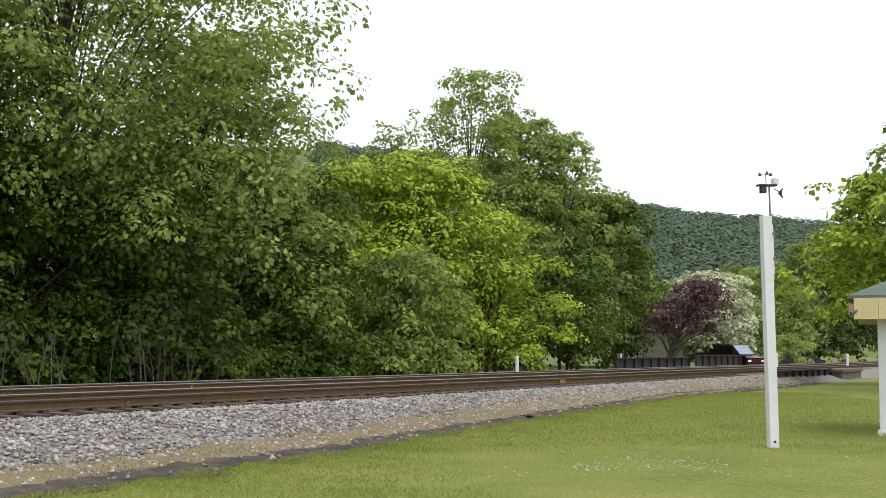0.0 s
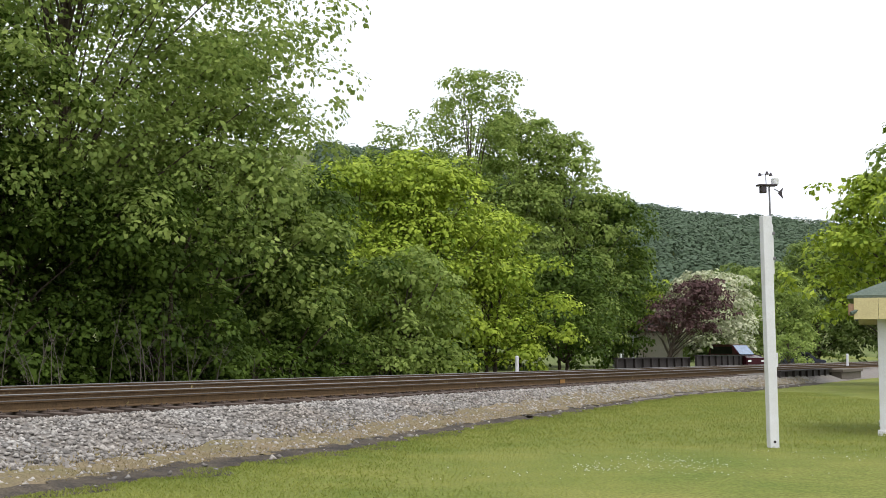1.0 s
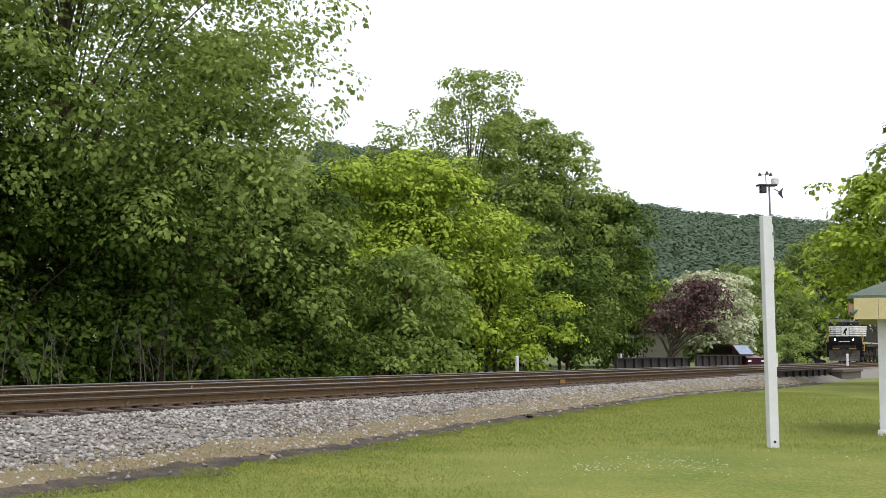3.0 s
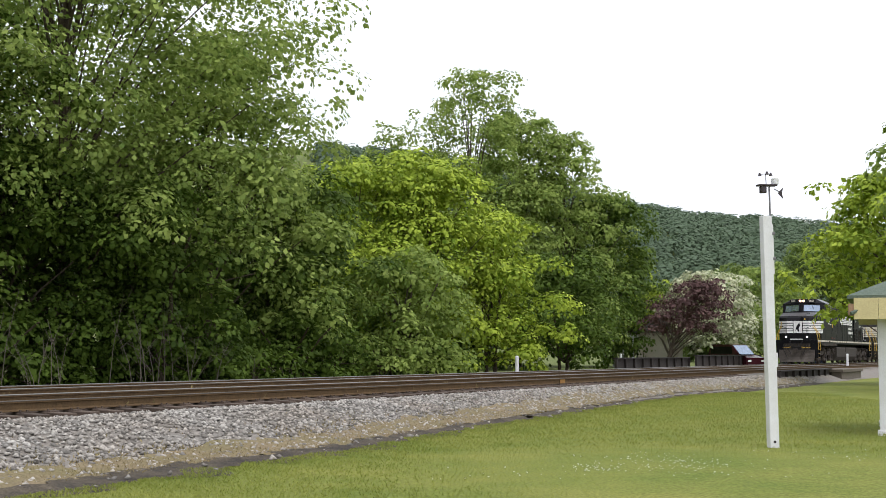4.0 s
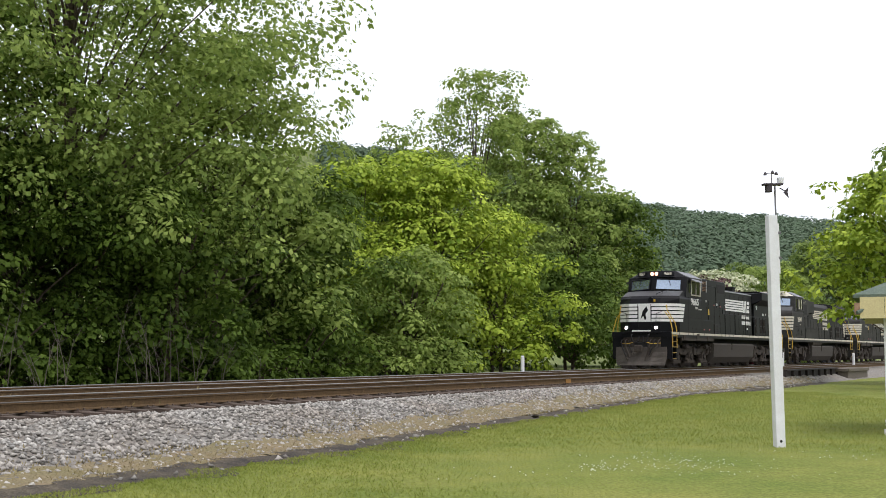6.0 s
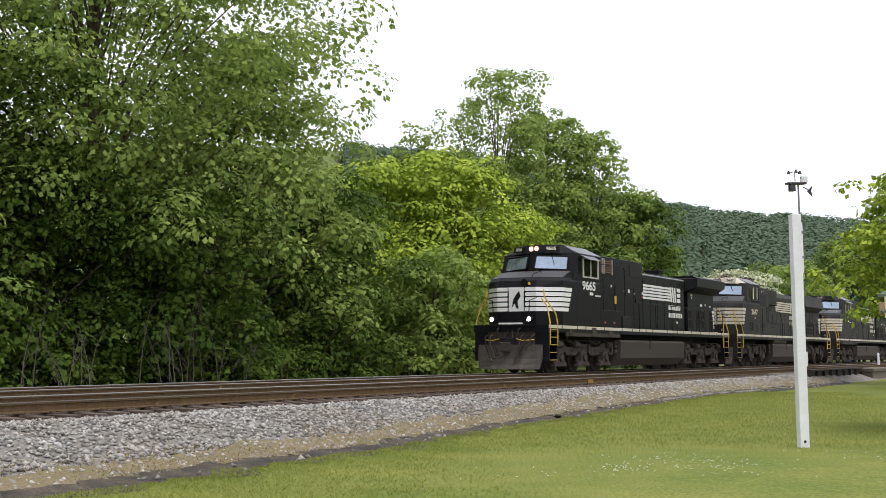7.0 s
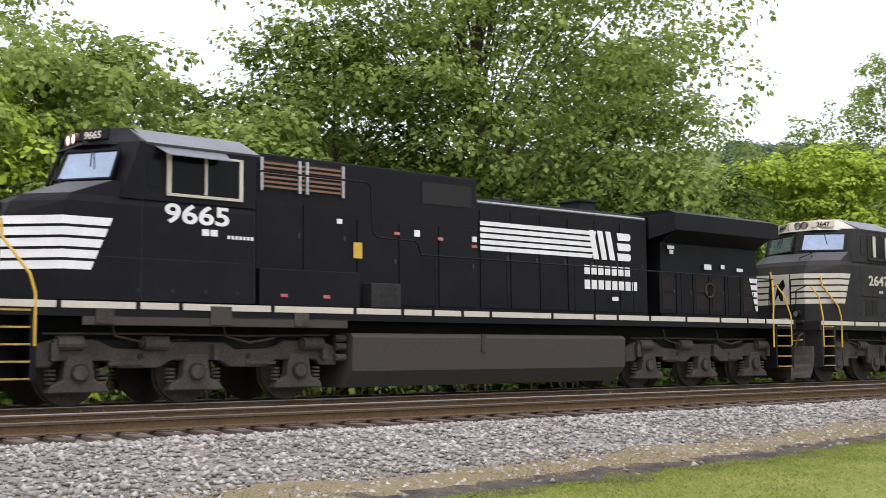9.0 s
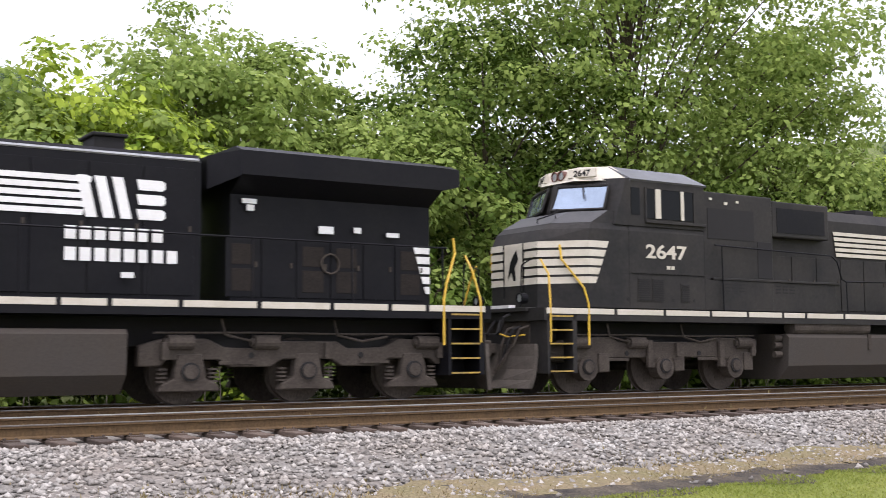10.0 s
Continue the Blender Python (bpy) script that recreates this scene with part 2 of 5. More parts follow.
def at(u, q, z=0.0):
    p = AX * u + AN * (q + bend(u))
    return Vector((p.x, p.y, z))


def heading(u):
    d = at(u + 0.5, 0) - at(u - 0.5, 0)
    return math.degrees(math.atan2(d.y, d.x))


FOOT = [(-60, 9.6), (0, 9.5), (9.8, 9.95), (14, 10.2), (23.6, 11.5), (40, 13.2), (51, 12.9), (70, 13.2), (200, 13.2)]


def foot(u):
    q = float(np.interp(u, [a for a, b in FOOT], [b for a, b in FOOT]))
    return q - bend(u) + 0.25 * noise.noise((u * 0.35, 2.0, 0)) + 0.12 * noise.noise((u * 1.3, 5.0, 0))

# ---- ground, ballast and tracks ----
def strip(name, us, profile, mat, label, kind="structure", category=""):
    """A sheet along the tracks: profile(u) gives its rows as (q, z)."""
    rows = [[at(u, q, z) for q, z in profile(u)] for u in us]
    bm = bmesh.new()
    vs = [[bm.verts.new(p) for p in r] for r in rows]
    for a, b in zip(vs, vs[1:]):
        for i in range(len(a) - 1):
            bm.faces.new((a[i], b[i], b[i + 1], a[i + 1]))
    bmesh.ops.recalc_face_normals(bm, faces=bm.faces)
    for f in bm.faces:
        f.smooth = True
        if f.normal.z < 0:
            f.normal_flip()
    return tagged(part(name, bm, mat), label, category, kind=kind)


far_u = [-1500, -700, -350, -180, -100] + list(range(-60, 120, 3)) + [125, 140, 170, 220, 300, 450, 800, 1800]


def ground_profile(u):
    n = lambda q, a: a * noise.noise((u * 0.07, q * 0.09, 1.5))
    f = foot(u)
    near = [(q, n(q, 0.10) if abs(u) < 150 else 0.0) for q in (-900, -300, -120, -60, -30, -18, -10, -5, 0, 3, 6, 8)]
    return near + [(f - 0.6, 0.01), (f, 0.0), (f + 1.0, -0.05), (23.2, 0.02), (24.5, 0.05), (27, 0.1), (30, 0.15 + n(30, 0.3)), (36, 0.2), (48, 0.3), (70, 1.0), (120, 4.0), (300, 10.0), (900, 10.0)]


strip("ground", far_u, ground_profile, M_LAWN, "mown green lawn running out to rough grass", category="ground")
fine_u = [x * 0.5 for x in range(-120, 260)] + list(range(131, 300, 6))


def bed_profile(u):
    f, j = foot(u), lambda q: 0.035 * noise.noise((u * 1.7, q * 1.9, 0))
    k = lambda a: 14.4 + (f - 14.4) * a
    return [(f, 0.0), (k(0.85), 0.06 + j(1)), (k(0.65), 0.17 + j(2)), (k(0.4), 0.33 + j(3)), (k(0.15), 0.44 + j(4)), (14.38, 0.435 + j(5) * 0.6), (14.8, 0.445 + j(9) * 0.5), (15.3, 0.49),
            (17.2, 0.53), (17.9, 0.52 + j(6)), (18.5, 0.53), (21.3, 0.55), (21.7, 0.53 + j(7)), (22.8, 0.2 + j(8)), (23.6, 0.03)]


strip("ballast_bed", fine_u, bed_profile, M_BALLAST, "grey crushed stone ballast carrying two tracks", category="ballast")
strip("cinder_strip", [x * 0.12 for x in range(-330, 520)],
      lambda u: [(foot(u) - 0.34 - 0.5 * noise.noise((u * 0.9, 9, 0)) - 0.3 * noise.noise((u * 3.1, 7, 0)) - 0.08 * noise.noise((u * 8.3, 7, 0)), 0.012), (foot(u), 0.03), (foot(u) + 0.42 + 0.6 * noise.noise((u * 0.7, 4, 0)) + 0.35 * noise.noise((u * 2.7, 3, 0)) + 0.08 * noise.noise((u * 7.1, 3, 0)), 0.075)],
      M_CINDER, "dark cinder soil along the foot of the ballast", category="soil")
strip("rough_grass_bank", list(range(-160, 240, 4)), lambda u: [(23.3, 0.09), (25.5, 0.12), (28, 0.22), (32, 0.3), (44, 0.42), (62, 0.95), (120, 4.1), (300, 10.1)], M_WILD, "rough weedy grass bank below the trees", category="grass")

RAIL_OUT = [(-0.07, 0.0), (0.07, 0.0), (0.07, 0.012), (0.012, 0.035), (0.012, 0.125), (0.036, 0.135), (0.036, 0.165), (0.028, 0.172), (-0.028, 0.172), (-0.036, 0.165), (-0.036, 0.135), (-0.012, 0.125), (-0.012, 0.035), (-0.07, 0.012)]


def rail(parent, q, top, head=None):
    us = [x for x in range(-90, 330, 2)]
    bm, cap = bmesh.new(), bmesh.new()
    loft(bm, [[at(u, q + a, top - 0.172 + b) for a, b in RAIL_OUT] for u in us])
    loft(cap, [[at(u, q + a, top + b) for a, b in ((-0.0385, -0.014), (0.0385, -0.014), (0.0385, -0.004), (0.03, 0.003), (-0.03, 0.003), (-0.0385, -0.004))] for u in us])
    r = part("rail", bm, M_RAIL, parent, "rust-brown steel rail")
    part("rail_head", cap, head or M_RAILTOP, r, "worn running surface")


tie_mesh = None


def track(q_near, q_far, z_near, z_far, label):
    global tie_mesh
    t = thing("railway_track", label, "track", kind="structure")
    rail(t, q_near, z_near, M_DULLHEAD if q_near < 16 else None)
    rail(t, q_far, z_far)
    if tie_mesh is None:
        tie_mesh = bpy.data.meshes.new("tie")
        bm = bmesh.new()
        box(bm, -0.115, 0.115, -1.3, 1.3, -0.17, 0.0, bevel=0.012)
        for y in (-0.72, 0.72):
            box(bm, -0.1, 0.1, y - 0.19, y + 0.19, 0.0, 0.018)
            for dx, dy in ((-0.07, -0.11), (0.07, 0.11), (0.07, -0.11), (-0.07, 0.11)):
                box(bm, dx - 0.014, dx + 0.014, y + dy - 0.014, y + dy + 0.014, 0.018, 0.045)
        bm.to_mesh(tie_mesh)
        bm.free()
        tie_mesh.materials.append(M_TIE)
    rng = random.Random(5)
    lean = math.degrees(math.atan2(z_far - z_near, q_far - q_near))
    for i in range(150):
        u = -24 + i * 0.53
        ob = new("tie", tie_mesh)
        ob.parent = t
        mid = (z_near + z_far) / 2 - 0.172 - 0.018
        p = at(u, (q_near + q_far) / 2 + rng.uniform(-0.04, 0.04), mid)
        ob.matrix_basis = pose(p.x, p.y, p.z, lean, 0, heading(u) + rng.uniform(-1.5, 1.5))
    return t


near_track = track(Q_C, Q_B, RAIL_C, RAIL_B, "nearer railway track on weathered wooden ties")
far_track = track(Q_A, Q_A + 1.435, RAIL_A, RAIL_A + 0.005, "railway track that the train runs on")

for u, w in ((34.8, 0.2),):
    a = at(u, Q_C - 0.045, RAIL_C - 0.1)
    mark = part("paint_mark", boxes((-w, w, -0.004, 0.004, -0.06, 0.06), bevel=0.002), M_ORANGE, near_track, "orange paint mark on the rail")
    mark.matrix_basis = pose(a.x, a.y, a.z, 0, 0, heading(u))

# ---- loose stones, dry grass, lawn blades, clover ----
rs = np.random.RandomState(3)


def bed_height(u, q):
    pr = bed_profile(u)
    return float(np.interp(q, [a for a, b in pr], [b for a, b in pr]))


def stones(name, spots, size, label, mat):
    base = np.array([(1, 0, 0), (0, 1, 0), (-1, 0, 0), (0, -1, 0), (0, 0, 0.62), (0, 0, -0.62)], float)
    k = len(spots)
    v = base[None] * rs.uniform(0.55, 1.15, (k, 6, 1)) + rs.uniform(-0.25, 0.25, (k, 6, 3))
    ang = rs.uniform(0, 6.28, k)
    c, s = np.cos(ang)[:, None], np.sin(ang)[:, None]
    v = np.stack([v[..., 0] * c - v[..., 1] * s, v[..., 0] * s + v[..., 1] * c, v[..., 2] + 0.45 * v[..., 0] * rs.uniform(-1, 1, (k, 1))], -1)
    v = v * (size * rs.uniform(0.6, 1.5, (k, 1, 1))) + np.array(spots)[:, None]
    ob = raw_mesh(name, v, [(0, 1, 4), (1, 2, 4), (2, 3, 4), (3, 0, 4), (1, 0, 5), (2, 1, 5), (3, 2, 5), (0, 3, 5)], mat)
    return tagged(ob, label, "stones", kind="stuff")


spots = []
for i in range(46000):
    u = -16 + 80 * rs.rand() ** 1.5
    f = foot(u)
    a = rs.rand()
    q = f + 0.3 + (14.5 - f - 0.3) * (1 - (1 - a) ** 1.25)
    if rs.rand() < 0.06:
        q = rs.uniform(17.1, 18.7)
    spots.append(tuple(at(u, q, bed_height(u, q) + 0.012)))
for i in range(260):
    u = -14 + 70 * rs.rand() ** 1.4
    spots.append(tuple(at(u, foot(u) + rs.normal(0.05, 0.22), 0.045)))
stones("ballast_stones", spots, 0.047, "loose grey crushed stones on the ballast slope", M_STONE)


def blades(name, spots, h, w, mat, label, category="grass", spread=0.5):
    k = len(spots)
    p = np.array(spots)
    ang = rs.uniform(0, 6.28, k)
    d = np.stack([np.cos(ang), np.sin(ang), np.zeros(k)], 1)
    hh = h * rs.uniform(0.5, 1.4, k)[:, None]
    tip = p + np.stack([rs.normal(0, spread, k), rs.normal(0, spread, k), np.ones(k)], 1) * hh
    v = np.stack([p - d * w, p + d * w, tip], 1)
    return tagged(raw_mesh(name, v, [(0, 1, 2)], mat), label, category, kind="stuff")


spots = []
while len(spots) < 34000:
    u = -14 + 75 * rs.rand() ** 1.4
    q = foot(u) + 0.25 + abs(rs.normal(0, 0.7))
    if noise.noise((u * 0.5, q * 0.8, 3)) + rs.normal(0, 0.25) > -0.15 and q < 14.2:
        spots.append(tuple(at(u, q, bed_height(u, q))))
DRY = spots
blades("dry_grass_tufts", spots, 0.05, 0.011, M_STRAW, "sparse dry yellow grass at the ballast's edge")
spots = []
while len(spots) < 110000:
    u = -4 + 58 * rs.rand() ** 1.3
    q = foot(u) - 0.12 + 0.4 * noise.noise((u * 1.4, 11, 0)) - 16 * rs.rand() ** 1.5
    p = at(u, q)
    if 10.5 < p.y < 46 and p.x < 14:
        spots.append((p.x, p.y, 0.02))
blades("lawn_blades", spots, 0.032, 0.009, L_BLADE, "short mown grass blades of the lawn", spread=0.7)
spots = []
for cx, cy, sx, sy, k in ((1.85, 15.4, 0.2, 0.22, 90), (2.9, 15.7, 0.45, 0.6, 150), (3.3, 16.6, 0.3, 0.5, 130), (2.4, 16.9, 0.5, 0.4, 50), (5.4, 17.6, 0.5, 0.6, 45), (6.4, 17.0, 0.5, 0.8, 30), (0.6, 14.7, 0.7, 0.4, 35), (3.6, 14.6, 0.8, 0.4, 40)):
    for i in range(k):
        spots.append((rs.normal(cx, sx), rs.normal(cy, sy), 0.055))
stones("clover_flowers", spots[::2], 0.0105, "small white clover flowers in the lawn", M_CLOVER)["category"] = "flowers"

# weeds on the far bank and between the rails
spots = []
for i in range(8000):
    u = rs.uniform(-25, 70)
    q = rs.uniform(23.9, 27.5)
    if noise.noise((u * 0.4, q * 0.5, 7)) > -0.15:
        spots.append(tuple(at(u, q, 0.1 if q > 20 else 0.55)))
blades("bank_weeds", spots, 0.32, 0.03, L_BLADE, "tall weeds beside the tracks", "weeds")
blades("track_weeds", [tuple(at(rs.uniform(-20, 45), rs.choice((15.6, 17.6, 18.3)) + rs.normal(0, 0.3), 0.58)) for i in range(500)], 0.12, 0.02, M_STRAW, "short dry weeds between the tracks", "weeds")
strip("dry_verge", [x * 0.25 for x in range(-120, 250)],
      lambda u: [(q, bed_height(u, q) + 0.03) for q in (foot(u) + 0.3 + 0.3 * noise.noise((u * 1.1, 1, 0)), foot(u) + 0.7, foot(u) + 1.15 + 0.5 * noise.noise((u * 0.6, 8, 0)) + 0.3 * noise.noise((u * 2.3, 6, 0)))],
      M_VERGE, "tan dry grass thatch on the lower ballast", category="grass")


# ---- trees ----
def rand_unit(k):
    v = rs.normal(0, 1, (k, 3))
    return v / np.linalg.norm(v, axis=1)[:, None]


def leaves(name, lobes, per_area, size, mat, parent, droop=0.25, aspect=0.75, tufts=True, jitter=0.22):
    """Leaf sprays, each a folded pair of triangles, over small domed tufts that sit round every lobe of the crown."""
    out = []
    for cx, cy, cz, r, fl in lobes:
        c, flat = np.array((cx, cy, cz)), np.array((1, 1, fl))
        if tufts:
            tr = min(max(r * 0.42, 0.38), 0.95)
            nt = max(5, int(1.25 * (r / tr) ** 2))
            d = rand_unit(nt)
            d[:, 2] = np.where(d[:, 2] < -0.35, -d[:, 2], d[:, 2])
            mid = c + d * (r * rs.uniform(0.62, 1.12, nt))[:, None] * flat
            k = max(5, int(per_area * 7.0 * tr * tr))
            grow = np.repeat(rs.uniform(0.65, 1.35, nt), k)[:, None]
            mid, d = np.repeat(mid, k, 0), np.repeat(d, k, 0)
            e = rand_unit(nt * k) + d * 0.4 + np.array((0, 0, 0.5))
            e[:, 2] = np.maximum(e[:, 2], -0.2)
            e /= np.linalg.norm(e, axis=1)[:, None]
            p = mid + e * tr * grow * (1 - 0.5 * rs.rand(nt * k, 1) ** 2.5) * np.array((1.2, 1.2, 0.68))
        else:
            k = max(12, int(per_area * 4 * math.pi * r * r * 0.8))
            e = rand_unit(k)
            e[:, 2] = np.where(e[:, 2] < -0.12, -e[:, 2], e[:, 2])
            p = c + e * (r * (1 - np.abs(rs.normal(0, 0.1, k))).clip(0.3, 1.1))[:, None] * flat
        k = len(p)
        nn = e + np.array((0, 0, 0.35)) + rs.normal(0, jitter, (k, 3))
        nn /= np.linalg.norm(nn, axis=1)[:, None]
        ax = rs.normal(0, 0.8, (k, 3)) + e * 0.6 + np.array((0, 0, -droop * 3))
        ax -= nn * (ax * nn).sum(1)[:, None]
        ax /= np.linalg.norm(ax, axis=1)[:, None] + 1e-6
        sd = np.cross(nn, ax)
        w = (size * rs.uniform(0.55, 1.4, k))[:, None]
        out.append(np.stack([p, p + ax * w * 0.5 + sd * w * aspect * 0.5 - nn * w * 0.08, p + ax * w, p + ax * w * 0.5 - sd * w * aspect * 0.5 - nn * w * 0.08], 1))
    return raw_mesh(name, np.concatenate(out), [(0, 1, 2), (0, 2, 3)], mat, parent)


def tree(name, x, y, height, radius, leaf, label, z=0.2, low=0.15, lobes=40, lobe_r=0.3, per=9, size=0.33, seed=1, lean=(0, 0), trunk=0.18, shape=1.0, stems=1, gaps=0.0, group=""):
    rng = random.Random(seed)
    t = thing(name, label, "tree", pose(x, y, z), group)
    bm = bmesh.new()
    cl = []
    for s in range(stems):
        ox, oy = (rng.uniform(-0.5, 0.5), rng.uniform(-0.5, 0.5)) if stems > 1 else (0, 0)
        tx, ty = lean[0] + ox * 3, lean[1] + oy * 3
        pts = [(ox + tx * a * a + rng.uniform(-0.12, 0.12), oy + ty * a * a, height * 0.86 * a - 0.15 * (a == 0)) for a in (0, 0.2, 0.4, 0.6, 0.8, 1)]
        tube(bm, pts, trunk * (1.0 if stems == 1 else 0.65), 7, 0.03)
    limbs = bmesh.new()
    for i in range(lobes):
        a = (i + rng.random()) / lobes
        h = low + (1 - low) * a
        prof = math.sin(min(1.0, (1 - h) * 1.55 + 0.16) * math.pi / 2) ** 0.8 * (0.72 + 0.28 * min(1, h * 3)) * shape
        th = i * 2.399 + rng.uniform(-0.5, 0.5)
        rr = radius * prof * (0.55 + 0.45 * math.sqrt(rng.random())) * (1 + 0.22 * rng.uniform(-1, 1))
        lr = radius * lobe_r * rng.uniform(0.6, 1.25) * (0.75 + 0.5 * prof)
        cx, cy = lean[0] * h * h + math.cos(th) * max(0, rr - lr * 0.4), lean[1] * h * h + math.sin(th) * max(0, rr - lr * 0.4)
        cz = min(height * h, height - lr * 0.6) + rng.uniform(-0.3, 0.3)
        if rng.random() < gaps:
            continue
        cl.append((cx, cy, cz, lr, rng.uniform(0.45, 0.8)))
        base = max(0.1, h - 0.25) * height * 0.86
        f = base / (height * 0.86)
        if i % 2 == 0:
            tube(limbs, [(lean[0] * f * f, lean[1] * f * f, base), (cx * 0.5 + lean[0] * f * f * 0.5, cy * 0.5 + lean[1] * f * f * 0.5, (base + cz) / 2 + 0.3), (cx, cy, cz)], trunk * 0.3, 5, 0.015)
    tr = part("trunk", bm, M_BARK, t)
    part("branchwork", limbs, M_BARK, tr)
    leaves("crown", cl, per * 2.1, size * 0.66, leaf, t)
    return t


def polar(az, r):
    return r * math.sin(radians(az)), r * math.cos(radians(az))


FOREST = [
    # azimuth, distance, height, radius, leaves, low, lobes, seed, leaf size, per
    (-17.6, 44, 20.5, 8.3, L_MID, 0.2, 170, 11, 0.3, 3.9),
    (-11.0, 48, 13.6, 4.8, L_MID, 0.12, 55, 12, 0.34, 8),
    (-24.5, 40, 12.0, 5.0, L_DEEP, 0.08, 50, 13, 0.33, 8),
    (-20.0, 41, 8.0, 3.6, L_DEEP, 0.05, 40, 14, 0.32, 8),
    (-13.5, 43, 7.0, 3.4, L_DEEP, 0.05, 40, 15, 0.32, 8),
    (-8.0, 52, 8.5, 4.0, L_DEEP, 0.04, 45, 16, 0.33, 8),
    (-4.2, 62, 11.0, 4.3, L_BRIGHT, 0.06, 42, 17, 0.36, 8),
    (-0.6, 63, 11.2, 4.0, L_BRIGHT, 0.06, 42, 18, 0.36, 8),
    (2.3, 65, 8.7, 3.2, L_BRIGHT, 0.04, 34, 19, 0.34, 9),
    (-1.8, 57, 5.8, 3.2, L_MID, 0.03, 36, 20, 0.33, 8),
    (1.3, 92, 22.9, 5.4, L_MID, 0.3, 75, 21, 0.42, 3.6),
    (3.6, 95, 20.0, 4.6, L_MID, 0.15, 60, 34, 0.45, 5),
    (-2.6, 99, 20.2, 2.6, L_MID, 0.72, 14, 35, 0.42, 4.5),
    (5.8, 96, 18.2, 4.8, L_MID, 0.1, 65, 22, 0.45, 5),
    (7.6, 100, 13.8, 4.4, L_DEEP, 0.06, 55, 23, 0.45, 5),
    (5.7, 80, 7.6, 3.6, L_DEEP, 0.04, 40, 24, 0.4, 6),
    (8.9, 104, 9.8, 2.6, L_BRIGHT, 0.3, 32, 25, 0.42, 6),
    (-3.4, 96, 16.5, 6.0, L_DEEP, 0.2, 50, 26, 0.5, 5),
    (-29.8, 36, 8.2, 4.2, L_MID, 0.06, 50, 27, 0.32, 8),
    (-35.0, 36, 10.6, 3.6, L_MID, 0.06, 48, 28, 0.32, 8),
    (-38.0, 34, 9.6, 4.0, L_MID, 0.05, 48, 29, 0.32, 8),
    (-42.5, 32, 8.0, 3.8, L_BRIGHT, 0.05, 44, 30, 0.32, 8),
    (-47.0, 31, 8.0, 3.6, L_MID, 0.05, 40, 31, 0.32, 8),
    (-39.0, 48, 15.6, 2.6, L_MID, 0.45, 26, 32, 0.34, 4.5),
    (-27.0, 52, 10.5, 5.0, L_MID, 0.3, 40, 33, 0.38, 5),
]
for az, r, h, rad, leaf, low, n, seed, size, per in FOREST:
    x, y = polar(az, r)
    tree("broadleaf_tree", x, y, h, rad, leaf, "tall leafy tree in full green summer foliage" if h > 12 else "dense bright green tree beside the railway" if leaf is L_BRIGHT else "dense green bushy tree beside the railway",
         low=low, lobes=n, seed=seed, size=size, per=per, group="trees beyond the tracks", stems=2 if h < 11 else 1, lobe_r=0.4 if rad < 4.7 else 0.3 if rad < 9 else 0.21)

UNDER = random.Random(77)
for i in range(27):
    u = -30 + i * 3.3 + UNDER.uniform(-0.8, 0.8)
    p = at(u, UNDER.uniform(27.5, 30.5))
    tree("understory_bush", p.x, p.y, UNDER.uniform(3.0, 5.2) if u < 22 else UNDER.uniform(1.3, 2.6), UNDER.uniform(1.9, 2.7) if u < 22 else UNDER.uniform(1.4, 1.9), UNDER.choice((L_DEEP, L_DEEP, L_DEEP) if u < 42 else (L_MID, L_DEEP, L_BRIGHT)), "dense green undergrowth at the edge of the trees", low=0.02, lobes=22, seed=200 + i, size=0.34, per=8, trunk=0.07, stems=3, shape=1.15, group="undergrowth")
for i in range(18):
    u = -26 + i * 6.2 + UNDER.uniform(-1.5, 1.5)
    p = at(u, UNDER.uniform(36, 42))
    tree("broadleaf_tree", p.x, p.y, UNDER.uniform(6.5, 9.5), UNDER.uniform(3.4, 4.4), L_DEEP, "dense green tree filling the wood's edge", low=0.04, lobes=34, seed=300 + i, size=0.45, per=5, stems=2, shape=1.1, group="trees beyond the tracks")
# bare stems in the undergrowth
for i in range(64):
    u = UNDER.uniform(-8, 34)
    p = at(u, UNDER.uniform(25.6, 27.0), 0.1)
    bm = bmesh.new()
    h = UNDER.uniform(1.2, 3.2)
    dx, dy = UNDER.uniform(-0.6, 0.6), UNDER.uniform(-0.4, 0.4)
    tube(bm, [(p.x, p.y, 0.0), (p.x + dx * 0.3, p.y + dy * 0.3, h * 0.5), (p.x + dx, p.y + dy, h)], 0.017, 5, 0.005)
    for k in range(4):
        f = UNDER.uniform(0.3, 0.9)
        a = Vector((p.x + dx * f, p.y + dy * f, h * f))
        tube(bm, [a, a + Vector((UNDER.uniform(-0.5, 0.5), UNDER.uniform(-0.5, 0.5), UNDER.uniform(0.2, 0.7)))], 0.008, 4, 0.003)
    tagged(part("bare_sapling", bm, M_TWIG), "thin bare grey sapling in the undergrowth", "sapling", "saplings")


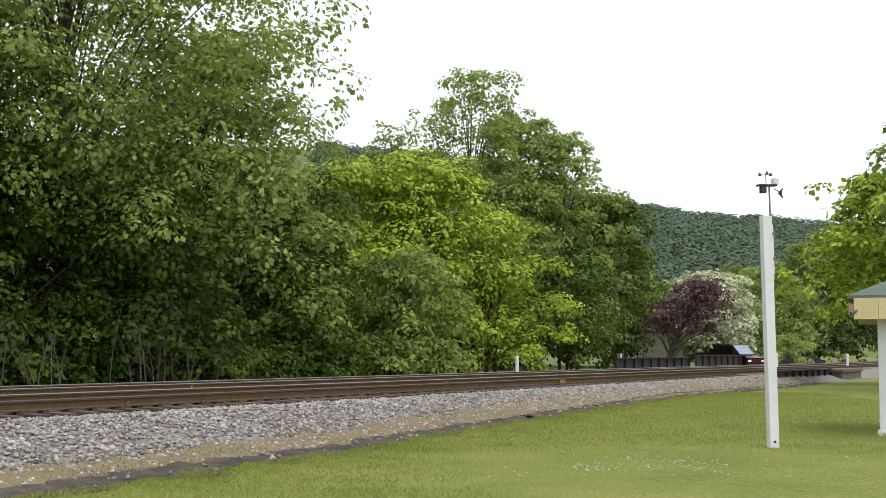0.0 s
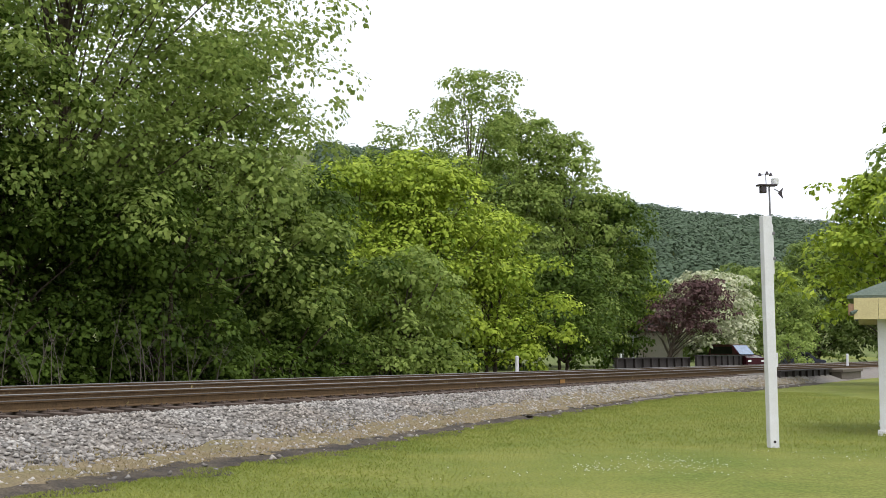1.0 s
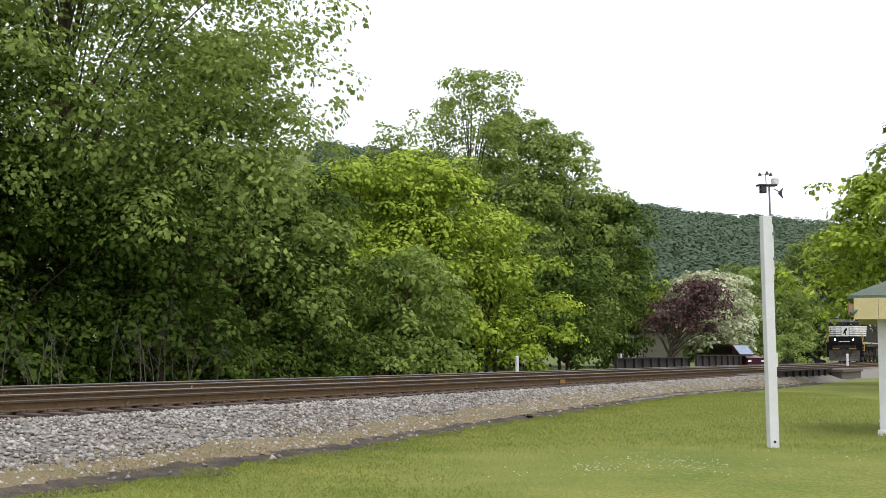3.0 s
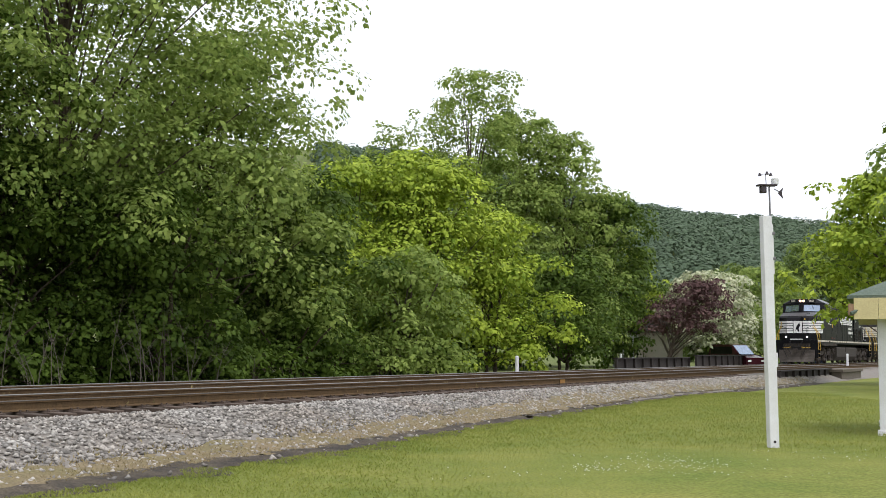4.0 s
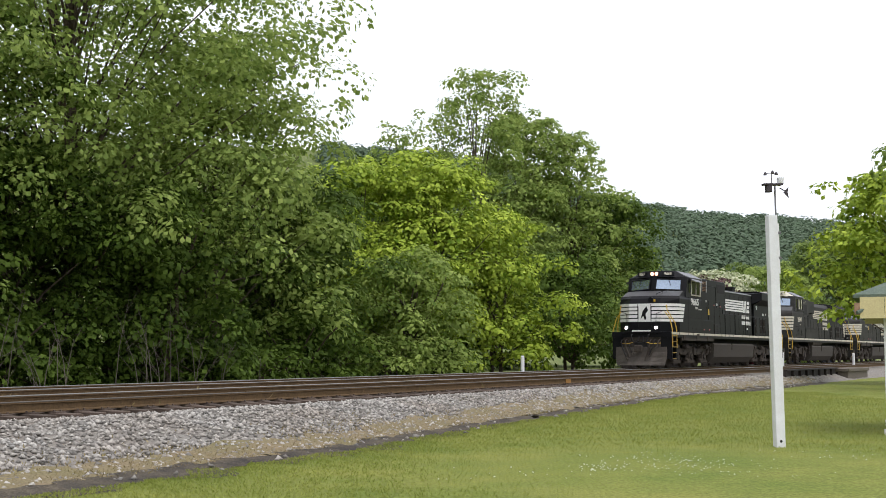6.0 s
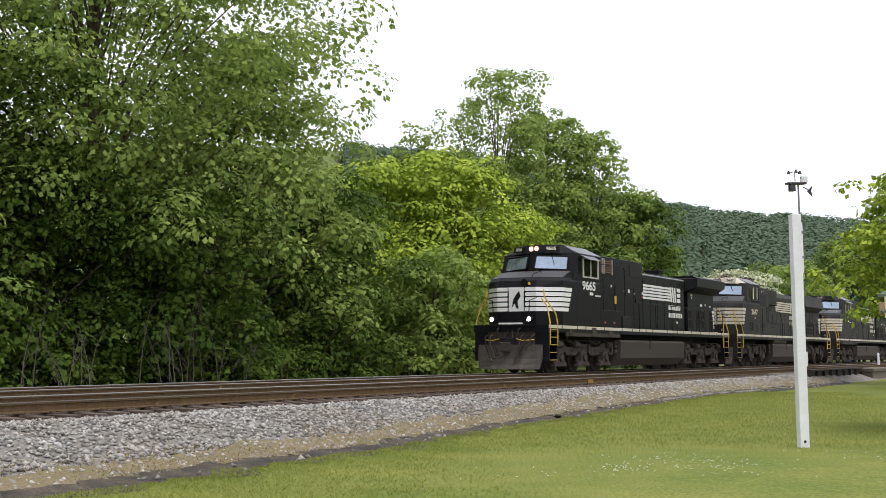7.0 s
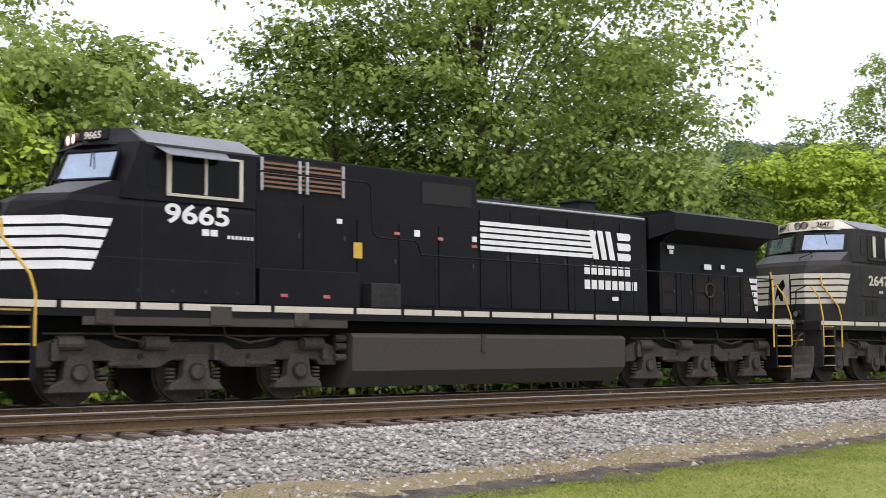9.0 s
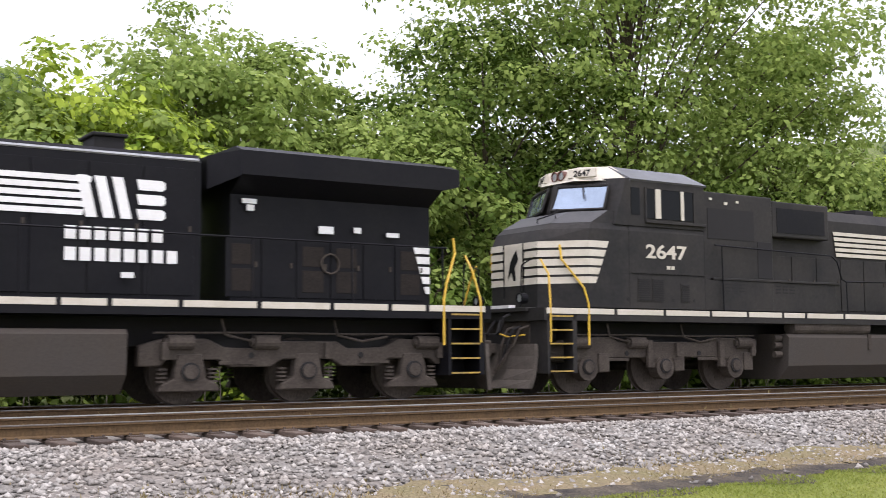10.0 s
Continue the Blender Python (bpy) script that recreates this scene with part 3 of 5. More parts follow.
# ---- wooded ridge ----
def ridge():
    crest = [(-70, 14), (-46, 12.6), (-43.6, 11.3), (-42.3, 9.0), (-36, 8.0), (-33, 7.0), (-28, 8.0), (-20, 9.5), (-9, 9.7), (-5, 9.5), (0, 9.1), (4, 7.9), (8, 6.9), (12, 6.25), (15, 5.95), (18, 5.6), (24, 5.2), (40, 5), (70, 4)]
    bm = bmesh.new()
    rows = []
    for i in range(141):
        az = -70 + i
        el = float(np.interp(az, [a for a, b in crest], [b for a, b in crest])) + 0.12 * noise.noise((az * 0.25, 0, 0))
        top = 620 * math.tan(radians(el))
        row = []
        for k, (d, f) in enumerate(((330, -0.02), (400, 0.14), (470, 0.42), (545, 0.76), (620, 1.0), (760, 0.9))):
            x, y = polar(az, d)
            row.append(bm.verts.new((x, y, top * f + 6 * noise.noise((az * 0.12, k * 0.8, 3)) * (0 < k < 4))))
        rows.append(row)
    for a, b in zip(rows, rows[1:]):
        for i in range(5):
            bm.faces.new((a[i], a[i + 1], b[i + 1], b[i]))
    bmesh.ops.recalc_face_normals(bm, faces=bm.faces)
    for f in bm.faces:
        f.smooth = True
    hill = tagged(part("wooded_hill", bm, M_WILD), "long wooded ridge behind the valley", "hill", kind="structure")
    lob = []
    rng = random.Random(8)
    for i in range(4200):
        az = rng.uniform(-6, 24) if rng.random() < 0.78 else rng.uniform(-48, -39)
        f = rng.random() ** 0.8
        el = float(np.interp(az, [a for a, b in crest], [b for a, b in crest]))
        d = 400 + 222 * f
        zz = float(np.interp(d, (330, 400, 470, 545, 620), (-0.02, 0.14, 0.42, 0.76, 1.0))) * 620 * math.tan(radians(el))
        x, y = polar(az, d)
        lob.append((x, y, zz + 2.0, rng.uniform(3.0, 6.0), 0.75))
    # Crowns carry the haze in their leaf colour; the air has none.
    ob = leaves("hill_woods", lob, 0.26, 1.6, L_HAZY_WOODS, None, aspect=0.9, tufts=False, jitter=0.06)
    tagged(ob, "green tree crowns covering the far ridge, haze in their colour", "woods", kind="stuff")


ridge()

# ---- things on the lawn ----
def weather_pole():
    t = thing("weather_station_pole", "tall white-painted timber post with a small weather station on a mast", "pole", pose(5.19, 19.2, 0, 0, -0.9, 8))
    bm = boxes((-0.075, 0.075, -0.075, 0.075, -0.1, 3.68), bevel=0.008)
    post = part("post", bm, M_WHITE, t)
    bm = bmesh.new()
    disc(bm, (0.0, -0.077, 0.12), "y", 0.022, 0.008, 12)
    part("bolt_hole", bm, M_DARK, post)
    bm = bmesh.new()
    tube(bm, [(0.1, 0, 2.75), (0.1, 0, 3.55)], 0.022, 10)
    part("bracket_tube", bm, M_WHITE, t)
    for z in (3.0, 3.4):
        part("clamp", boxes((0.06, 0.14, -0.035, 0.035, z - 0.02, z + 0.02), bevel=0.006), M_MAST, t)
    bm = bmesh.new()
    tube(bm, [(0.08, 0, 3.5), (0.08, 0, 4.18)], 0.014, 10)
    part("mast", bm, M_MAST, t)
    bm = bmesh.new()
    box(bm, -0.12, 0.2, -0.06, 0.06, 4.16, 4.19, 0.008)
    box(bm, -0.07, 0.02, -0.05, 0.05, 4.05, 4.16, 0.01)
    part("sensor_arm", bm, M_PLASTIC, t)
    bm = bmesh.new()
    disc(bm, (0.18, 0, 4.24), "z", 0.06, 0.09, 14)
    part("rain_gauge", bm, M_WHITE, t, "white rain collector cup")
    bm = bmesh.new()
    tube(bm, [(0.03, 0, 4.18), (0.03, 0, 4.36)], 0.007, 6)
    for a in (0.3, 2.4, 4.5):
        p = (0.03 + 0.1 * math.cos(a), 0.1 * math.sin(a), 4.36)
        tube(bm, [(0.03, 0, 4.36), p], 0.005, 5)
        disc(bm, p, "z", 0.032, 0.05, 10, 0.012)
    part("anemometer", bm, M_PLASTIC, t)
    bm = bmesh.new()
    tube(bm, [(0.16, 0, 4.12), (0.27, 0, 4.06)], 0.008, 6)
    prism(bm, [(0.22, 4.05), (0.31, 4.14), (0.29, 4.05), (0.31, 3.96)], -0.006, 0.006)
    part("wind_vane", bm, M_PLASTIC, t)
    return t


weather_pole()


def shelter():
    t = thing("picnic_shelter", "small open shelter with white posts and yellowed fascia boards", "shelter", pose(8.2, 22.6, 0, 0, 0, -20))
    for x, y in ((0, 0), (3.4, 0), (0, 3.4), (3.4, 3.4)):
        p = part("post", boxes((x - 0.1, x + 0.1, y - 0.1, y + 0.1, -0.05, 2.2), bevel=0.01), M_WHITE, t)
        part("post_foot", boxes((x - 0.14, x + 0.13, y - 0.13, y + 0.13, -0.04, 0.09), bevel=0.01), M_WHITE, p)
    x = -0.5
    for i in range(10):
        for y0, y1 in ((-0.53, -0.5), (3.9, 3.93)):
            bm = bmesh.new()
            vs = [bm.verts.new(c) for c in ((x, y0, 2.13), (x + 0.425, y0, 2.13), (x + 0.425, y0 + (0.18 if y0 < 0 else -0.18), 2.53), (x, y0 + (0.18 if y0 < 0 else -0.18), 2.53))]
            f = bm.faces.new(vs)
            g = bmesh.ops.extrude_face_region(bm, geom=[f])
            bmesh.ops.translate(bm, verts=[v for v in g["geom"] if isinstance(v, bmesh.types.BMVert)], vec=(0, 0.035, 0))
            bmesh.ops.recalc_face_normals(bm, faces=bm.faces)
            part("fascia_board", bm, M_FASCIA, t)
        x += 0.43
    for k, (a, b) in enumerate((((-0.62, -0.6, 2.2), (1.7, 1.7, 3.35)), ((4.0, -0.6, 2.2), (1.7, 1.7, 3.35)), ((-0.62, 4.0, 2.2), (1.7, 1.7, 3.35)), ((4.0, 4.0, 2.2), (1.7, 1.7, 3.35)))):
        bm = bmesh.new()
        tube(bm, [Vector(a) * 0.97 + Vector(b) * 0.03, b], 0.035, 6)
        part("hip_rafter", bm, M_SHINGLE, t)
    corners = [(-0.62, -0.3, 2.52), (4.0, -0.3, 2.52), (4.0, 3.7, 2.52), (-0.62, 3.7, 2.52)]
    bm = bmesh.new()
    apex = (1.7, 1.7, 3.5)
    for i in range(4):
        a, b = Vector(corners[i]), Vector(corners[(i + 1) % 4])
        f = bm.faces.new([bm.verts.new(c) for c in (a, b, apex)])
    g = bmesh.ops.extrude_face_region(bm, geom=bm.faces[:])
    bmesh.ops.translate(bm, verts=[v for v in g["geom"] if isinstance(v, bmesh.types.BMVert)], vec=(0, 0, 0.06))
    bmesh.ops.recalc_face_normals(bm, faces=bm.faces)
    part("roof", bm, M_SHINGLE, t, "mossy green shingle roof")
    bm = bmesh.new()
    box(bm, -0.6, -0.5, -0.42, -0.25, 2.2, 2.42, 0.01)
    part("rafter_end", bm, M_TIMBER, t, "warm brown timber rafter end")
    return t


shelter()


def marker_post(x, y, z, h, label="short white marker post beside the tracks"):
    t = thing("marker_post", label, "post", pose(x, y, z), "marker posts")
    bm = bmesh.new()
    disc(bm, (0, 0, h / 2 - 0.1), "z", 0.085, h + 0.2, 14)
    p = part("post", bm, M_WHITE, t)
    bm = bmesh.new()
    disc(bm, (0, 0, h + 0.02), "z", 0.09, 0.05, 14, 0.05)
    part("cap", bm, M_WHITE, p)


for az, r, h in ((3.48, 55, 1.15), (8.32, 84, 1.25), (18.4, 88, 1.3), (15.35, 80, 1.35)):
    x, y = polar(az, r)
    marker_post(x, y, 0.15, h)


# ---- bridge over the creek ----
def girder(u0, u1, q, z0, z1, name="bridge_girder"):
    t = thing(name, "rusty dark steel plate girder of a small railway bridge", "bridge", kind="structure")
    bm = bmesh.new()
    n = 6
    loft(bm, [[at(u0 + (u1 - u0) * i / n, q + a, b) for a, b in ((-0.02, z0), (0.02, z0), (0.02, z1), (-0.02, z1))] for i in range(n + 1)])
    part("web_plate", bm, M_STEEL, t)
    for z in (z0, z1):
        bm = bmesh.new()
        loft(bm, [[at(u0 + (u1 - u0) * i / n, q + a, b) for a, b in ((-0.18, z - 0.03), (0.18, z - 0.03), (0.18, z + 0.03), (-0.18, z + 0.03))] for i in range(n + 1)])
        part("flange", bm, M_STEEL, t)
    k = int((u1 - u0) / 1.4)
    for i in range(k + 1):
        p = at(u0 + (u1 - u0) * i / k, q - 0.08, 0)
        bm = boxes((-0.04, 0.04, -0.07, 0.05, z0 + 0.03, z1 - 0.03))
        s = part("stiffener", bm, M_STEEL, t)
        s.matrix_basis = pose(p.x, p.y, 0, 0, 0, heading(u0))


girder(63.42, 76.65, 24.0, 0.4, 1.2)
girder(78.23, 94.74, 24.0, 0.4, 1.35)
girder(57.95, 70.02, 13.8, 0.1, 0.66)


def abutment(u, q, z0, z1, lu, lq):
    p = at(u, q, 0)
    t = thing("bridge_abutment", "stained concrete abutment at the end of the bridge", "abutment", pose(p.x, p.y, 0, 0, 0, heading(u)), kind="structure")
    part("block", boxes((0, lu, -lq, 0, z0, z1), bevel=0.04), M_CONC, t)
    part("coping", boxes((-0.1, lu + 0.1, -lq - 0.08, 0, z1, z1 + 0.18), bevel=0.03), M_CONC, t)


abutment(70.02, 14.3, -0.4, 0.45, 6.0, 1.2)

# ---- house, car, blossom trees ----
RIGHT_TREES = [
    (10.5, 92, 6.9, 2.5, L_RED, "spreading dark plum-leaved tree beside a house", 0.4, 60, 41, 0.32, 8, "ornamental_tree"),
    (12.3, 100, 7.9, 3.5, L_BLOOM, "flowering tree covered in white blossom", 0.24, 66, 42, 0.42, 7, "blossom_tree"),
    (15.0, 135, 10.8, 4.6, L_MID, "rounded green tree behind the tracks", 0.05, 55, 43, 0.5, 5, "broadleaf_tree"),
    (13.6, 145, 11.5, 4.0, L_FAR, "green tree behind the tracks", 0.05, 45, 44, 0.5, 5, "broadleaf_tree"),
    (17.2, 150, 14.5, 6.0, L_FAR, "green tree behind the tracks", 0.05, 55, 45, 0.55, 5, "broadleaf_tree"),
    (20.3, 150, 15.0, 6.5, L_FAR, "green tree behind the tracks", 0.05, 55, 46, 0.55, 5, "broadleaf_tree"),
    (11.0, 150, 9.0, 5.0, L_FAR, "green tree behind the tracks", 0.05, 45, 47, 0.55, 5, "broadleaf_tree"),
    (20.8, 62, 10.0, 4.0, L_BRIGHT, "bright green tree on the lawn side of the tracks", 0.32, 60, 48, 0.4, 7, "broadleaf_tree"),
    (24.7, 50, 15.0, 3.6, L_MID, "tall green tree on the lawn", 0.25, 50, 49, 0.36, 6, "broadleaf_tree"),
    (9.6, 120, 8.0, 3.0, L_FAR, "green tree behind the house", 0.05, 40, 50, 0.5, 5, "broadleaf_tree"),
    (15.9, 112, 3.0, 1.8, L_MID, "low green bush beside the tracks", 0.02, 24, 51, 0.36, 7, "bush"),
    (12.4, 100, 2.4, 1.5, L_DEEP, "low dark green bush in a yard", 0.02, 22, 52, 0.34, 8, "bush"),
]
for az, r, h, rad, leaf, label, low, n, seed, size, per, name in RIGHT_TREES:
    x, y = polar(az, r)
    tree(name, x, y, h, rad, leaf, label, low=low, lobes=n, seed=seed, size=size, per=per, z=0.0, shape=1.1, lean=(3.0, 0) if leaf is L_RED else (0, 0))


def house():
    x, y = polar(9.8, 101)
    t = thing("house", "pale single-storey house half hidden by trees", "house", pose(x, y, 0, 0, 0, -8))
    part("wall", boxes((-1.2, 2.4, 0, 6, 0, 3.2)), M_HOUSE, t)
    bm = bmesh.new()
    prism(bm, [(-1.6, 3.15), (2.8, 3.15), (0.6, 4.5)], -0.4, 6.4)
    part("roof", bm, M_ROOF, t)
    part("door", boxes((-1.3, -1.2, 0.8, 1.75, 0.25, 2.35)), M_GLASSDARK, t)
    # porch on turned white posts beside the wall
    part("porch_roof", boxes((-4.2, -1.2, -0.6, 3.0, 2.75, 2.95), bevel=0.02), M_WHITE, t)
    for x0 in (-4.0, -3.2, -2.4, -1.6):
        part("porch_post", boxes((x0 - 0.07, x0 + 0.07, -0.5, -0.36, 0.0, 2.75), bevel=0.01), M_WHITE, t)
    part("porch_floor", boxes((-4.2, -1.2, -0.6, 3.0, -0.1, 0.25)), M_CONC, t)


house()


def car(az, r, turn, paint, label, z=0.0, up=1.0):
    x, y = polar(az, r)
    t = thing("parked_car", label, "car", pose(x, y, z, 0, 0, turn), "parked cars")
    bm = bmesh.new()
    prism(bm, [(-2.3, 0.35), (2.3, 0.35), (2.35, 0.8 * up), (1.3, 0.98 * up), (-2.3, 1.0 * up)], -0.9, 0.9)
    bmesh.ops.bevel(bm, geom=bm.edges[:], offset=0.06, segments=2, affect="EDGES")
    body = part("body", bm, paint, t)
    bm = bmesh.new()
    prism(bm, [(-2.2, 0.98 * up), (1.35, 0.98 * up), (0.55, 1.58 * up), (0.3, 1.64 * up), (-1.9, 1.64 * up)], -0.78, 0.78)
    bmesh.ops.bevel(bm, geom=bm.edges[:], offset=0.06, segments=2, affect="EDGES")
    part("cabin", bm, paint, body)
    part("side_window", boxes((-1.8, 0.6, -0.8, -0.785, 1.05 * up, 1.5 * up)), M_GLASSDARK, t)
    bm = bmesh.new()
    vs = [bm.verts.new(c) for c in ((1.37, -0.7, 1.02 * up), (1.37, 0.7, 1.02 * up), (0.6, 0.66, 1.58 * up), (0.6, -0.66, 1.58 * up))]
    bm.faces.new(vs)
    part("windscreen", bm, M_GLASS, t)
    for wx in (-1.45, 1.45):
        for wy in (-0.82, 0.82):
            bm = bmesh.new()
            disc(bm, (wx, wy, 0.34), "y", 0.34, 0.2, 18)
            w = part("wheel", bm, M_TYRE, t)
            bm = bmesh.new()
            disc(bm, (wx, wy + (0.1 if wy > 0 else -0.1), 0.34), "y", 0.2, 0.02, 14)
            part("rim", bm, M_SILVER, w)
    for wy in (-0.65, 0.65):
        part("headlight", boxes((2.25, 2.36, wy - 0.16, wy + 0.16, 0.66, 0.8)), M_LOCOWHITE, t)


car(13.5, 95.0, -62, M_CARRED, "dark red van parked beside a blossom tree", 0.2, 1.2)
car(16.4, 128, 10, M_CARBLUE, "dark car parked under trees")

# ---- the train ----
# A unit's own space: x forward, y to its left (the lawn's side), z up from the rail's top; its origin lies over the leading truck's middle axle.
def letters(text, size, mat, name, parent, m, extrude=0.004):
    cu = bpy.data.curves.new(name, "FONT")
    cu.body, cu.size, cu.extrude, cu.align_x = text, size, extrude, "CENTER"
    cu.offset = size * 0.022
    tmp = new(name, cu)
    me = bpy.data.meshes.new_from_object(tmp)
    bpy.data.objects.remove(tmp)
    me.materials.clear()
    me.materials.append(mat)
    ob = new(name, me)
    ob.parent, ob.matrix_basis = parent, m
    return ob


SIDE = pose(0, 0, 0, 90, 0, 180)      # writing on the left side, read from the lawn


def on_side(x, y, z):
    return Matrix.Translation((x, y, z)) @ SIDE


def bars(xs, y, z0, z1, n, gap):
    """n level bars between z0 and z1; xs(z) gives their ends."""
    bm = bmesh.new()
    h = (z1 - z0) / n
    for i in range(n):
        a, b = z0 + i * h + gap / 2, z0 + (i + 1) * h - gap / 2
        (p0, p1), (q0, q1) = xs(a), xs(b)
        prism(bm, [(p0, a), (p1, a), (q1, b), (q0, b)], y - 0.004, y + 0.005)
    return bm


def ring_tube(x0, x1, y, z, r, r_in):
    """A short open tube along x."""
    bm = bmesh.new()
    n = 18
    vs = [[bm.verts.new((x, y + rr * math.cos(k * 2 * math.pi / n), z + rr * math.sin(k * 2 * math.pi / n))) for k in range(n)] for x, rr in ((x0, r), (x1, r), (x1, r_in), (x0, r_in))]
    for a, b in zip(vs, vs[1:]):
        for k in range(n):
            bm.faces.new((a[k], a[(k + 1) % n], b[(k + 1) % n], b[k]))
    bmesh.ops.recalc_face_normals(bm, faces=bm.faces)
    return bm


wheel_sets = []


def truck(unit, xc, kind):
    tk = new("truck")
    tk.parent, tk.matrix_basis = unit, pose(xc, 0, 0)
    for sgn in (1, -1):
        bm = bmesh.new()
        y0, y1 = sorted((sgn * 1.02, sgn * 1.2))
        if kind == "heavy":
            prism(bm, [(-2.85, 0.62), (-2.85, 0.95), (-2.45, 1.06), (-1.75, 1.06), (-1.45, 0.92), (-0.75, 0.9), (-0.55, 1.02), (0.55, 1.02), (0.75, 0.9), (1.45, 0.92), (1.75, 1.06), (2.45, 1.06), (2.85, 0.95), (2.85, 0.62), (2.5, 0.62),
                       (2.4, 0.72), (1.55, 0.72), (1.35, 0.6), (0.65, 0.6), (0.45, 0.72), (-0.45, 0.72), (-0.65, 0.6), (-1.35, 0.6), (-1.55, 0.72), (-2.4, 0.72), (-2.5, 0.62)], y0, y1)
        else:
            prism(bm, [(-2.75, 0.78), (-2.75, 1.08), (-1.5, 1.12), (-1.3, 1.02), (1.2, 1.02), (1.4, 1.12), (2.5, 1.08), (2.95, 0.98), (2.95, 0.66), (2.5, 0.6), (1.6, 0.6), (1.45, 0.7), (0.5, 0.7), (0.4, 0.6), (-0.4, 0.6), (-0.5, 0.7), (-1.45, 0.7), (-1.6, 0.6), (-2.5, 0.6)], y0, y1)
        bmesh.ops.bevel(bm, geom=bm.edges[:], offset=0.02, segments=1, affect="EDGES")
        part("side_frame", bm, M_GRIME, tk)
        for ax in (-2.03, 0.0, 2.03):
            bm = bmesh.new()
            if kind == "heavy":
                prism(bm, [(ax - 0.5, 0.22), (ax + 0.5, 0.22), (ax + 0.45, 0.34), (ax + 0.26, 0.42), (ax + 0.2, 0.82), (ax - 0.2, 0.82), (ax - 0.26, 0.42), (ax - 0.45, 0.34)], *sorted((sgn * 1.0, sgn * 1.24)))
                bmesh.ops.bevel(bm, geom=bm.edges[:], offset=0.02, segments=1, affect="EDGES")
            else:
                disc(bm, (ax, sgn * 1.12, 0.5), "y", 0.24, 0.26, 16)
                box(bm, ax - 0.55, ax - 0.28, *sorted((sgn * 1.04, sgn * 1.24)), 0.42, 0.8, 0.02)
                box(bm, ax + 0.36, ax + 0.5, *sorted((sgn * 1.2, sgn * 1.3)), 0.5, 1.05, 0.02)
                box(bm, ax - 0.3, ax + 0.3, *sorted((sgn * 1.0, sgn * 1.2)), 0.5, 0.68)
            jb = part("journal_box", bm, M_GRIME, tk)
            bm = bmesh.new()
            disc(bm, (ax, sgn * 1.25, 0.533), "y", 0.15, 0.05, 20)
            cap = part("bearing_cap", bm, M_DARK, jb)
            bm = bmesh.new()
            disc(bm, (ax, sgn * 1.28, 0.533), "y", 0.115, 0.03, 20)
            part("cap_face", bm, M_GRIME, jb)
            if kind == "heavy":
                for sx in (-0.42, 0.42):
                    bm = bmesh.new()
                    for k in range(4):
                        disc(bm, (ax + sx, sgn * 1.1, 0.38 + k * 0.065), "z", 0.085, 0.035, 12)
                    part("coil_spring", bm, M_GRIME, tk)
        for ax in (-2.3, 0.75, 2.2):
            bm = bmesh.new()
            disc(bm, (ax, sgn * 1.22, 1.0), "x", 0.12, 0.42, 14)
            disc(bm, (ax + 0.22, sgn * 1.22, 1.0), "x", 0.07, 0.1, 10)
            part("brake_cylinder", bm, M_GRIME, tk)
        for ax in (-1.0, 1.0):
            bm = bmesh.new()
            disc(bm, (ax, sgn * 1.205, 0.79), "y", 0.05, 0.02, 12)
            part("frame_hole", bm, M_DARK, tk)
            bm = bmesh.new()
            tube(bm, [(ax - 0.5, sgn * 1.23, 1.1), (ax, sgn * 1.25, 1.02), (ax + 0.45, sgn * 1.23, 1.12), (ax + 0.5, sgn * 1.2, 1.38)], 0.022, 6)
            part("air_hose", bm, M_GRIME, tk)
    for sgn in (1, -1):
        bm = bmesh.new()
        tube(bm, [(-2.7, sgn * 1.16, 1.16), (-0.9, sgn * 1.16, 1.14), (0.9, sgn * 1.16, 1.16), (2.6, sgn * 1.16, 1.15)], 0.018, 6)
        part("brake_pipe", bm, M_GRIME, tk)
        for ax in (-2.55, -0.35, 2.45):
            bm = boxes((ax - 0.06, ax + 0.06, *sorted((sgn * 1.18, sgn * 1.3)), 0.72, 1.0), bevel=0.012)
            part("brake_lever", bm, M_GRIME, tk)
        for ax in (-1.25, 1.25):
            part("frame_rib", boxes((ax - 0.3, ax + 0.3, *sorted((sgn * 1.2, sgn * 1.225)), 0.64, 0.7), bevel=0.008), M_GRIME, tk)
    # Bolster takes the void colour: shade behind the side frames is painted in.
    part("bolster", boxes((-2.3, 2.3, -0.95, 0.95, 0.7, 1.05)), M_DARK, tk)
    for ax in (-2.03, 0.0, 2.03):
        bm = bmesh.new()
        tube(bm, [(0, -1.0, 0), (0, 1.0, 0)], 0.1, 12)
        for sgn in (1, -1):
            disc(bm, (0, sgn * 0.72, 0), "y", 0.533, 0.13, 36)
            disc(bm, (0, sgn * 0.665, 0), "y", 0.56, 0.025, 36)
            for k in range(6):
                a = k * math.pi / 3
                disc(bm, (0.3 * math.cos(a), sgn * 0.787, 0.3 * math.sin(a)), "y", 0.05, 0.01, 8)
        ws = part("wheelset", bm, M_GRIME, tk, "dark steel wheels on one axle")
        ws.matrix_basis = pose(ax, 0, 0.535)
        wheel_sets.append((ws, ax))


def handrail(unit, pts, r=0.019, mat=None, name="handrail"):
    bm = bmesh.new()
    tube(bm, pts, r, 6)
    return part(name, bm, mat or M_BLACK, unit)


